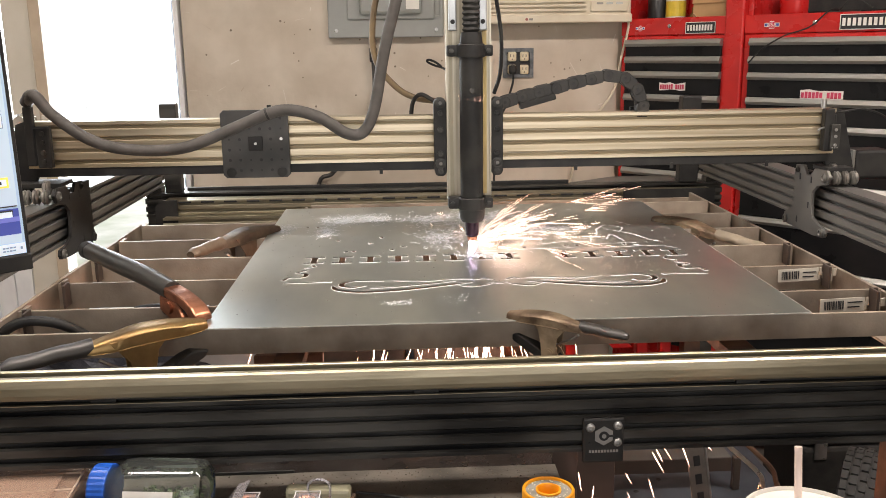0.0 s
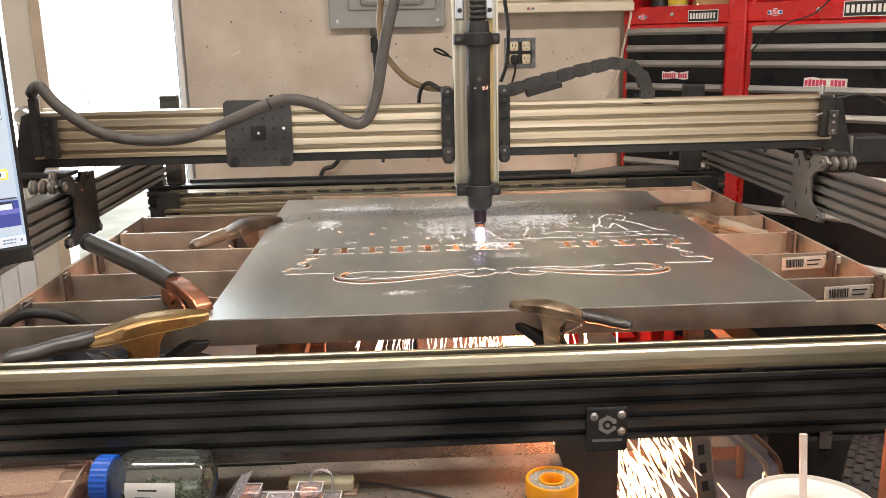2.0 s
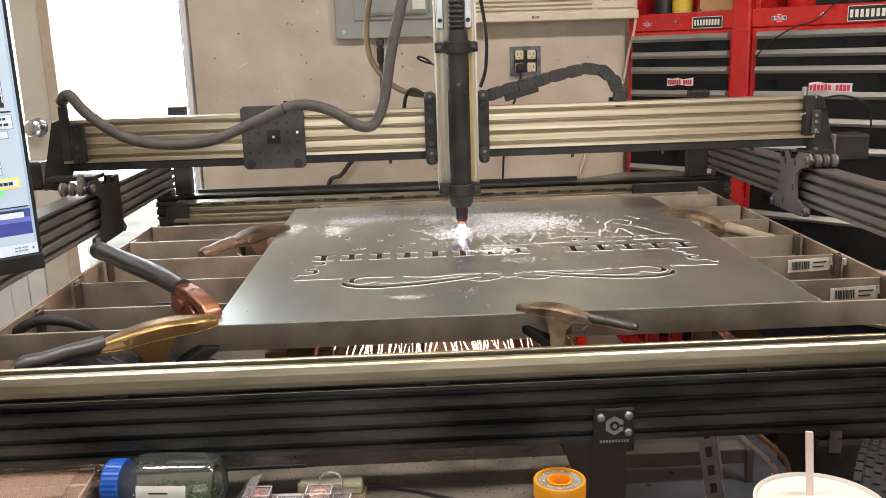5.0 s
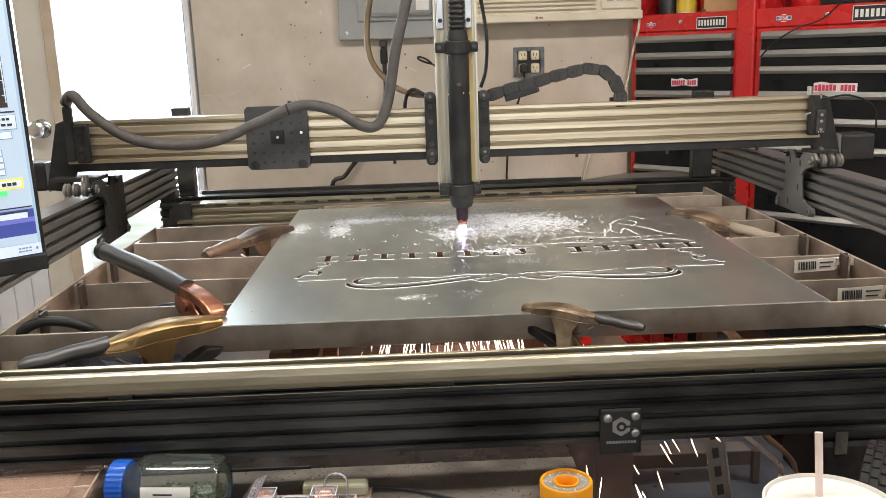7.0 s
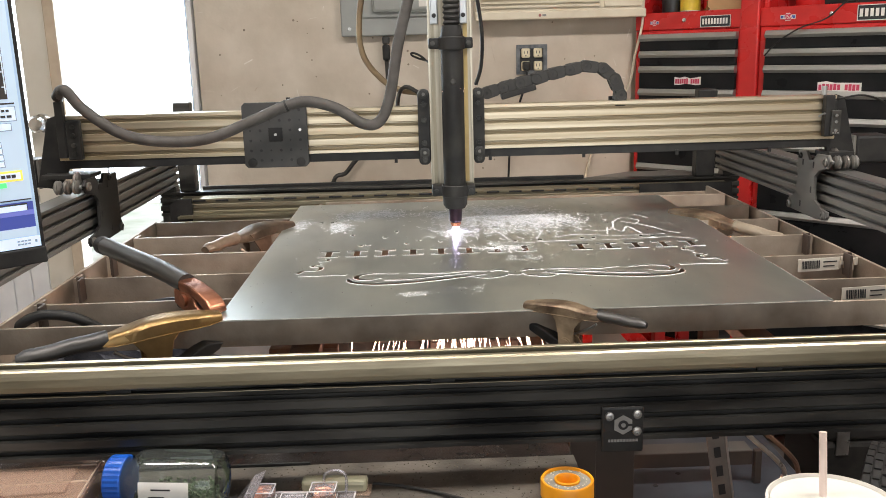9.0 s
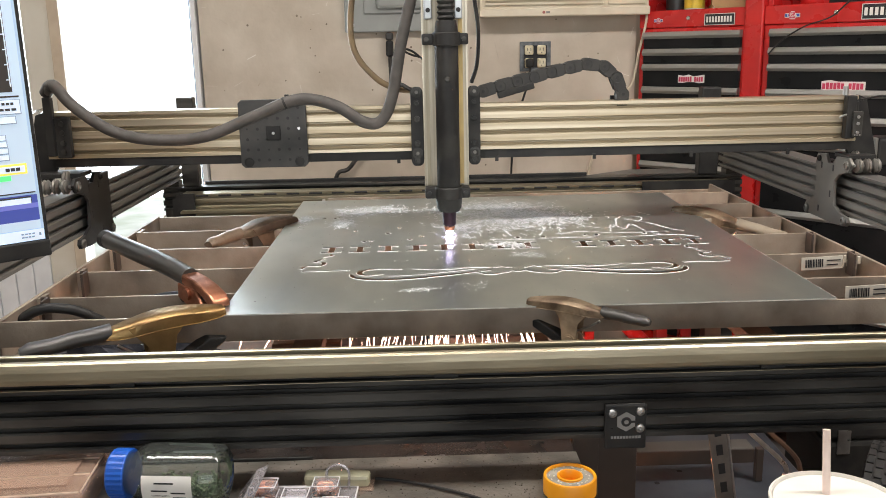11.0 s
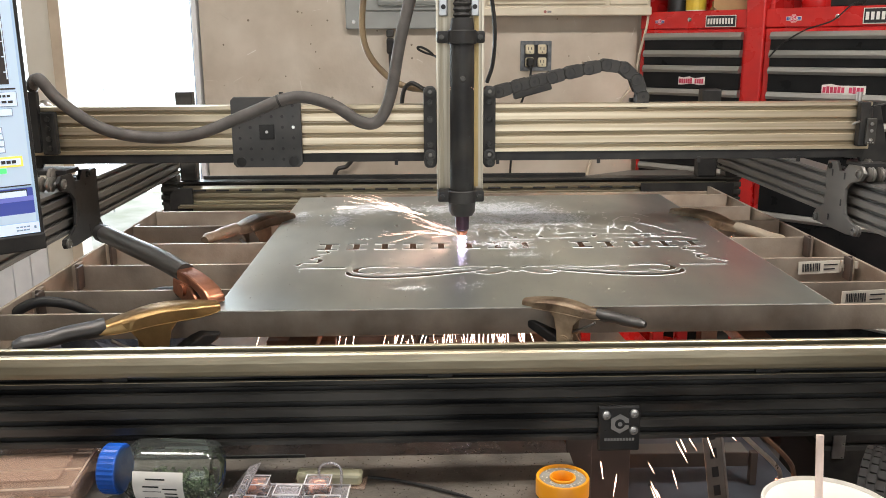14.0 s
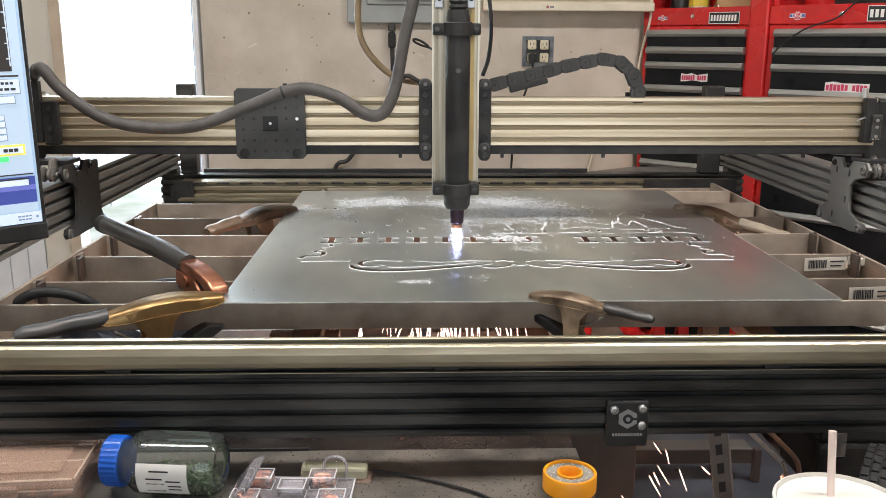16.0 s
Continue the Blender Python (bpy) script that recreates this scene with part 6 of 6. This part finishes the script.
ch = [(-0.0415, 0.030), (-0.0385, 0.030), (-0.0385, 0.034), (-0.0365, 0.034), (-0.0365, 0.031), (-0.030, 0.031), (-0.030, 0.046), (0.026, 0.046), (0.026, 0.031), (0.0325, 0.031), (0.0325, 0.034), (0.0345, 0.034), (0.0345, 0.030), (0.0375, 0.030), (0.0375, 0.062), (-0.0415, 0.062)]
part("channel", prism(ch, 0.980, 1.62, "z"), CHANNEL_ALU, CARR, "bare aluminium upright channel")
part("yellow_strip", box(0.0215, 0.0290, 0.0265, 0.0298, 0.99, 1.60), mat("dull_yellow_strip", (0.56, 0.42, 0.17), (0.42, 0.31, 0.13), 0.5), CARR, "yellow strip on the channel edge")
part("torch_tube", lathe([(0.017, 0.957), (0.0200, 0.962), (0.0202, 1.252), (0.0190, 1.262), (0.017, 1.272)], 32, pose(0, 0, 0)), BLACK_PL, CARR, "black torch barrel", True)
part("torch_collar", lathe([(0.018, 0.945), (0.022, 0.952), (0.023, 0.968), (0.0235, 0.972)], 32), BLACK_PL, CARR, "", True)
part("nozzle", lathe([(0.0085, 0.918), (0.0115, 0.921), (0.0125, 0.944), (0.014, 0.9448)], 28), PURPLE, CARR, "heat-stained torch nozzle", True)
part("nozzle_tip", lathe([(0.004, 0.908), (0.0085, 0.912), (0.0100, 0.9178)], 24), COPPER, CARR, "glowing copper nozzle tip", True)
for z in (0.968, 1.232):
    b = box(-0.0415, 0.0375, -0.004, 0.0295, z, z + 0.019, 0.003)
    lathe([(0.0222, z - 0.002), (0.0240, z), (0.0240, z + 0.019), (0.0222, z + 0.021)], 32, None, b, False)
    br = part("clamp_bracket", b, BLACK_PL, CARR, "black torch clamp bracket", True)
    for x in (-0.034, 0.030):
        part("bolt", lathe([(0.0042, 0), (0.0042, 0.003), (0.002, 0.0034)], 12, pose(x, -0.004, z + 0.0095, 90)), BLACK_ALU, br, "", True)
part("bellows", lathe([(0.012 + 0.0035 * (k % 2), 1.272 + 0.0045 * k) for k in range(60)], 20), BLACK_PL, CARR, "black bellows over the torch lead", True)
for x in (-0.030, 0.022):
    part("guide_bracket", box(x - 0.007, x + 0.007, 0.018, 0.0298, 1.275, 1.345, 0.002), SHEET, CARR, "pale bracket plate")
    part("bolt", lathe([(0.004, 0), (0.004, 0.003)], 12, pose(x, 0.018, 1.29, 90)), INK, CARR)
for s, xa, xb in ((-1, -0.0640, -0.0420), (1, 0.0380, 0.0590)):
    out = [(xa, 1.030), (xa + 0.002, 1.025), (xa + 0.006, 1.022), (xb - 0.006, 1.022), (xb - 0.002, 1.025), (xb, 1.030), (xb, 1.152), (xb - 0.002, 1.157), (xb - 0.006, 1.160), (xa + 0.006, 1.160), (xa + 0.002, 1.157), (xa, 1.152)]
    part("side_plate", prism(out, 0.032, 0.064, "y", 0.0015), BLACK_PL, CARR, "black carriage side plate")
    xm = (xa + xb) / 2
    for z, r in ((1.152, 0.0095), (1.133, 0.0055), (1.105, 0.0055), (1.062, 0.0055), (1.045, 0.0095), (1.031, 0.0055)):
        w = part("wheel_nut", lathe([(r, 0), (r, 0.004), (r * 0.62, 0.0045), (r * 0.55, 0.003), (r * 0.3, 0.003)], 20, pose(xm, 0.032, z, 90)), BLACK_ALU, CARR, "", True)
        if r > 0.006:
            part("bolt_head", lathe([(r * 0.35, 0), (r * 0.35, 0.0015)], 6, pose(xm, 0.0285, z, 90)), GREY_RAIL, w)
for x in (-0.012, 0.013):
    for z in (1.0, 1.08, 1.16):
        part("barrel_hole", lathe([(0.0014, 0), (0.0014, 0.0006)], 8, pose(x * 0.2 + 0.009, -0.0177, z, 90)), INK, CARR)
part("tube_dimple", lathe([(0.005, 0), (0.0035, 0.002)], 12, pose(0.0, -0.0199, 1.175, 90)), BLACK_ALU, CARR)
part("side_hose", tube([(0.034, 0.045, 1.40), (0.048, 0.05, 1.33), (0.058, 0.055, 1.26), (0.056, 0.06, 1.20), (0.046, 0.066, 1.165)], 0.0035, 8), BLACK_PL, CARR, "thin black hose", True)
part("tan_hose", tube([(-0.10, 0.14, 1.44), (-0.155, 0.15, 1.36), (-0.172, 0.155, 1.28), (-0.165, 0.155, 1.22), (-0.13, 0.155, 1.175), (-0.095, 0.15, 1.155), (-0.06, 0.13, 1.15)], 0.0058, 10), BROWN_HOSE, CARR, "tan hose looping behind the carriage", True)
part("wire_loop", tube([(-0.040, 0.07, 1.208), (-0.047, 0.09, 1.212), (-0.058, 0.092, 1.215), (-0.070, 0.092, 1.2205), (-0.073, 0.090, 1.2245), (-0.068, 0.088, 1.2255), (-0.058, 0.088, 1.2215), (-0.049, 0.088, 1.2150), (-0.046, 0.088, 1.2105)], 0.0021, 8), BLACK_PL, CARR)
part("black_lead", tube([(-0.060, 0.12, 1.150), (-0.085, 0.13, 1.162), (-0.10, 0.14, 1.145), (-0.105, 0.14, 1.10)], 0.004, 8), BLACK_PL, CARR, "", True)
arc = part("arc", lathe([(0.001, 0.9006), (0.0052, 0.9022), (0.0066, 0.9055), (0.0050, 0.9088), (0.001, 0.9098)], 16), ARC, CARR, "white-hot plasma arc", True)

# glowing ball added in place of the arc's bloom
bm = bmesh.new()
bmesh.ops.create_uvsphere(bm, u_segments=20, v_segments=12, radius=0.0078)
ARC_FLARE = part("arc_flare", bm, glow("arc_flare_glow", (0.62, 0.66, 1.0), 60.0), CARR, "blue-white glowing ball for the arc's swelling glare", True)

# ---- cable chain ----
CHAIN_PL = mat("dusty_black_plastic", (0.020, 0.0195, 0.019), (0.038, 0.036, 0.033), 0.52, 0.0, 40, 0.1, 400)
CHAIN = thing("cable_chain", "black plastic cable drag chain arched over the beam", "cable chain")
pins = [(0.068, 1.148), (0.100, 1.157), (0.131, 1.165), (0.162, 1.172), (0.193, 1.180), (0.226, 1.187), (0.257, 1.193), (0.289, 1.188), (0.312, 1.168), (0.324, 1.138), (0.322, 1.112)]
for k, ((xa, za), (xc, zc)) in enumerate(zip(pins, pins[1:])):
    m = Matrix.Translation((xa, 0.095, za)) @ pose(0, 0, 0, 0, -math.degrees(math.atan2(zc - za, xc - xa)))
    gap = math.hypot(xc - xa, zc - za)
    round_end = [(0.0114 * math.cos(radians(a)), 0.0114 * math.sin(radians(a))) for a in range(90, 271, 20)]
    b = prism(round_end + [(gap * 0.62, -0.0104), (gap * 0.70, -0.0060), (gap * 0.70, 0.0070), (gap * 0.64, 0.0108)], -0.0125, -0.0095, "y", 0.0006)
    join(b, prism(round_end + [(gap * 0.62, -0.0104), (gap * 0.70, -0.0060), (gap * 0.70, 0.0070), (gap * 0.64, 0.0108)], 0.0095, 0.0125, "y", 0.0006))
    box(-0.006, gap * 0.62, -0.0094, 0.0094, 0.0070, 0.0098, 0.0005, b)
    box(gap * 0.05, gap * 0.40, -0.0094, 0.0094, -0.0098, -0.0075, 0.0005, b)
    b.transform(m)
    lk = part("link", b, CHAIN_PL, CHAIN)
    inner = prism([(gap * 0.40, -0.0088), (gap * 1.0, -0.0088), (gap * 1.0, 0.0098), (gap * 0.40, 0.0098)], -0.0108, 0.0092, "y", 0.0006)
    inner.transform(m)
    part("inner_tongue", inner, BLACK_PL, lk)
    part("link_pin", lathe([(0.0030, 0), (0.0030, 0.0008)], 10, m @ pose(0, -0.0125, 0, 90)), INK, lk)
    part("link_ring", lathe([(0.0088, 0), (0.0094, 0.0007), (0.0100, 0)], 20, m @ pose(0, -0.0125, 0, 90), None, False), CHAIN_PL, lk)
part("tie_bundle", box(-0.034, 0.034, -0.010, 0.010, -0.006, 0.006, 0.002, None, pose(0.128, 0.090, 1.149, 0, -15)), BLACK_PL, CHAIN)
part("chain_foot", box(0.308, 0.336, 0.116, 0.124, 1.1, 1.134, 0.001), BLACK_PL, CHAIN)

# ---- ceiling lights ----
for p in (LAMP_A, LAMP_B):
    f = thing("tube_fixture", "white fluorescent ceiling fixture", "ceiling light", Matrix.Translation(p), "ceiling lights")
    part("housing", box(-0.62, 0.62, -0.09, 0.09, 0.02, 0.0995, 0.004), WHITE, f)

# ---- sparks ----
TORCH = [(0, -0.016, 0.434), (0.5, -0.011, 0.427), (1, 0.004, 0.428), (1.5, 0.001, 0.436), (2, -0.004, 0.458), (2.5, -0.014, 0.484), (3, -0.02, 0.502), (3.5, -0.018, 0.525), (4, -0.035, 0.538), (5.2, -0.044, 0.549), (6.5, -0.048, 0.553), (7, -0.051, 0.551), (7.5, -0.062, 0.543), (8, -0.051, 0.536), (8.5, -0.068, 0.526), (9, -0.069, 0.507), (10.2, -0.084, 0.464), (11.5, -0.089, 0.429), (12, -0.071, 0.426), (12.5, -0.067, 0.433), (13, -0.057, 0.416), (13.5, -0.056, 0.392), (14, -0.064, 0.388), (14.5, -0.07, 0.393), (15, -0.071, 0.387), (15.5, -0.077, 0.387), (16, -0.08, 0.392)]


def torch_at(t):
    t = min(max(t, 0), 16)
    for (a, xa, ya), (c, xc, yc) in zip(TORCH, TORCH[1:]):
        if t <= c:
            u = (t - a) / (c - a)
            return Vector((xa + (xc - xa) * u, ya + (yc - ya) * u, 0))


def streak(bm, p, q, w):
    """A thin tapered four-sided dash."""
    p, q = Vector(p), Vector(q)
    d = (q - p).normalized()
    s = d.orthogonal().normalized()
    u = d.cross(s)
    ring = [bm.verts.new(p.lerp(q, 0.35) + w * v) for v in (s, u, -s, -u)]
    a, c = bm.verts.new(p), bm.verts.new(q)
    for i in range(4):
        bm.faces.new((ring[i], ring[(i + 1) % 4], c))
        bm.faces.new((ring[(i + 1) % 4], ring[i], a))


def spark_mesh(seed, n, reach, angle, w):
    rnd = random.Random(seed)
    bm = bmesh.new()
    for k in range(n):
        a, e = (max(-0.15, min(0.15, rnd.gauss(0, angle * q))) for q in (1, 0.6))
        d = Vector((math.cos(a) * math.cos(e), math.sin(a) * math.cos(e), math.sin(e)))
        r0 = rnd.uniform(0.0, reach * 0.6)
        r1 = r0 + rnd.uniform(0.2, 0.5) * reach
        streak(bm, d * r0, d * r1, rnd.uniform(0.6, 1.0) * w)
    bmesh.ops.recalc_face_normals(bm, faces=bm.faces)
    me = bpy.data.meshes.new("spark_tuft")
    bm.to_mesh(me)
    bm.free()
    return me


TUFTS = []
for k in range(8):
    me = spark_mesh(40 + k, 9, 0.12, 0.16, 0.00015)
    me.materials.append(SPARK if k % 3 else SPARK_HOT)
    TUFTS.append(me)
# start, end, heading (degrees from +x, counterclockwise), spread, tufts
BURSTS = ((-0.20, 0.24, 14, 34, 40), (0.84, 1.16, 10, 28, 17), (1.32, 1.66, 168, 26, 20), (2.32, 2.66, 158, 26, 20), (2.84, 3.16, 172, 18, 12), (3.34, 4.14, 164, 20, 40), (12.34, 12.64, 6, 36, 19), (13.86, 14.12, 176, 24, 9), (14.18, 14.34, 4, 26, 8), (14.36, 14.64, 186, 30, 20), (14.82, 15.10, 204, 22, 12))
FLYING = []
rnd = random.Random(77)
for t0, t1, head, spread, few in BURSTS:
    n = int(few * 1.7)
    for k in range(n):
        start = t0 + (t1 - t0) * (k + rnd.random()) / n
        ob = new("spark_tuft", TUFTS[rnd.randrange(len(TUFTS))])
        tagged(ob, "short tuft of glowing orange sparks thrown off the cut", "sparks", "sparks off the cut", "stuff")
        FLYING.append((ob, start, radians(head + rnd.gauss(0, spread)), rnd.uniform(-2, 20), rnd.uniform(0.7, 1.25)))


def shower(name, seed, n, half, z0, z1, w, material, label, slant=0.0, longest=0.09):
    rnd = random.Random(seed)
    bm = bmesh.new()
    for k in range(n):
        x, y, z = rnd.gauss(0, half), rnd.gauss(0, half * 0.7), rnd.uniform(z0, z1)
        l = rnd.uniform(0.33, 1.0) * longest
        streak(bm, (x, y, z), (x * 1.12 + rnd.gauss(slant, 0.16) * l, y * 1.1, z - l), w * rnd.uniform(0.6, 1.2))
    return tagged(finish(bm, name, material), label, "sparks", "", "stuff")


SHOWER_A = shower("spark_shower", 1, 170, 0.085, 0.56, 0.86, 0.0009, SPARK_HOT, "glowing sparks raining down under the sheet")
SHOWER_B = shower("spark_shower", 2, 150, 0.10, 0.56, 0.85, 0.0009, SPARK, "orange sparks raining down under the sheet")
SHOWER_HOT = shower("spark_shower", 3, 700, 0.034, 0.50, 0.84, 0.0022, glow("hot_stream", (1.0, 0.50, 0.25), 21.0), "dense white-hot sparks pouring under the sheet")
SHOWER_LOW = shower("spark_shower", 4, 40, 0.045, 0.60, 0.79, 0.0007, SPARK, "sparks bouncing past the bench end", 0.35, 0.034)
SHOWER_SIDE = shower("spark_shower", 5, 420, 0.050, 0.40, 0.70, 0.0018, SHOWER_HOT.data.materials[0], "dense bright sparks pouring beside the bench end", 0.4, 0.07)


def motions():
    walk(GANTRY, [(t, pose(0, y, 0)) for t, x, y in TORCH])
    walk(LEAD, [(t, pose(0, y, 0)) for t, x, y in TORCH])
    walk(CARR, [(t, pose(x, y, 0)) for t, x, y in TORCH])
    walk(CHAIN, [(t, pose(x, y, 0)) for t, x, y in TORCH])
    for ob, start, head, rise, speed in FLYING:
        deg = math.degrees(head)

        def at(t):
            c = torch_at(t)
            o = torch_at(start)
            d = Vector((math.cos(head), math.sin(head), 0))
            if t <= start - 0.09:
                return pose(c.x, c.y, 1.06, 0, -89.5, deg)
            if t < start - 0.03:
                return pose(c.x, c.y, 0.912, 0, -89.5, deg)
            if t < start:
                return pose(c.x, c.y, 0.906, 0, -rise, deg)
            s = t - start
            u = min(s / 0.16, 1)
            if s <= 0.16:
                p = o + d * (0.17 * speed * u ** 1.5)
                return pose(p.x, p.y, 0.906 + math.sin(radians(rise)) * 0.26 * speed * u, 0, -rise + 10 * u, deg)
            u = min((s - 0.16) / 0.30, 1)
            p = o + d * (0.17 * speed + (1.15 - 0.17 * speed) * u)
            return pose(p.x, p.y, (0.906 + math.sin(radians(rise)) * 0.26 * speed) * (1 - u * u) + 0.03 * u * u, 0, -rise + 10 + 40 * u, deg)

        times = [0.0] + [t for t, x, y in TORCH if 0 < t < start - 0.12]
        times += [start + q for q in (-0.14, -0.10, -0.034, -0.0005, 0.034, 0.08, 0.12, 0.16, 0.24, 0.32, 0.40, 0.47)] + [16.0]
        keyed, rows = set(), []
        for t in times:
            if t < 0 or t > 16 or frame(t) in keyed:
                continue
            keyed.add(frame(t))
            rows.append((t, at(t)))
        walk(ob, rows)
    # the glare ball slides out of the barrel when the arc's glare swells
    swell = ((0.0, 0.985), (11.0, 0.985), (11.3, 0.904), (12.0, 0.903), (12.25, 0.985), (12.8, 0.985), (13.0, 0.902), (13.3, 0.902), (13.5, 0.985), (15.35, 0.985), (15.6, 0.904), (16.0, 0.907))
    walk(ARC_FLARE, [(t, pose(0, 0, z)) for t, z in swell])
    rnd = random.Random(9)
    for ob, dx, dy, drop in ((SHOWER_A, 0.0, -0.06, None), (SHOWER_B, -0.06, -0.12, None)):
        rows = []
        for k in range(81):
            t = k * 0.2
            c = torch_at(t)
            rows.append((t, pose(c.x + dx + rnd.uniform(-.03, .03), c.y + dy + rnd.uniform(-.04, .04), rnd.uniform(-.06, 0.0), 0, 0, rnd.uniform(-40, 40))))
        walk(ob, rows)
    # the dense stream stands high only while the cut runs over the front braces
    hot = ((0.0, -0.5), (1.2, -0.5), (1.4, 0.0), (4.15, 0.0), (4.6, -0.5), (10.9, -0.5), (11.2, 0.0), (11.45, -0.35), (11.7, -0.5), (16.0, -0.5))
    walk(SHOWER_HOT, [(t, pose(torch_at(t).x + (0.07 if t < 6 else 0.02), 0.17, z)) for t, z in hot])
    side = ((0.0, -0.55), (1.60, -0.55), (1.78, 0.0), (2.70, 0.0), (2.90, -0.55), (16.0, -0.55))
    walk(SHOWER_SIDE, [(t, pose(0.195, 0.12, z)) for t, z in side])
    low = [(0.0, 0.0), (0.3, 0.0), (0.5, -0.5), (1.3, -0.4), (1.5, -0.05), (2.0, -0.05), (2.5, 0.0), (3.0, -0.1), (4.2, 0.0), (5.5, -0.4), (6.5, 0.0), (7.0, 0.0), (7.4, -0.5), (8.6, -0.5), (9.0, -0.15), (11.0, -0.5), (12.2, -0.5), (12.5, 0.0), (12.8, -0.5), (13.4, -0.4), (13.9, 0.0), (14.6, 0.0), (15.2, -0.1), (16.0, -0.05)]
    walk(SHOWER_LOW, [(t, pose(0.150 + 0.03 * math.sin(5 * t), -0.09, z)) for t, z in low])


motions()
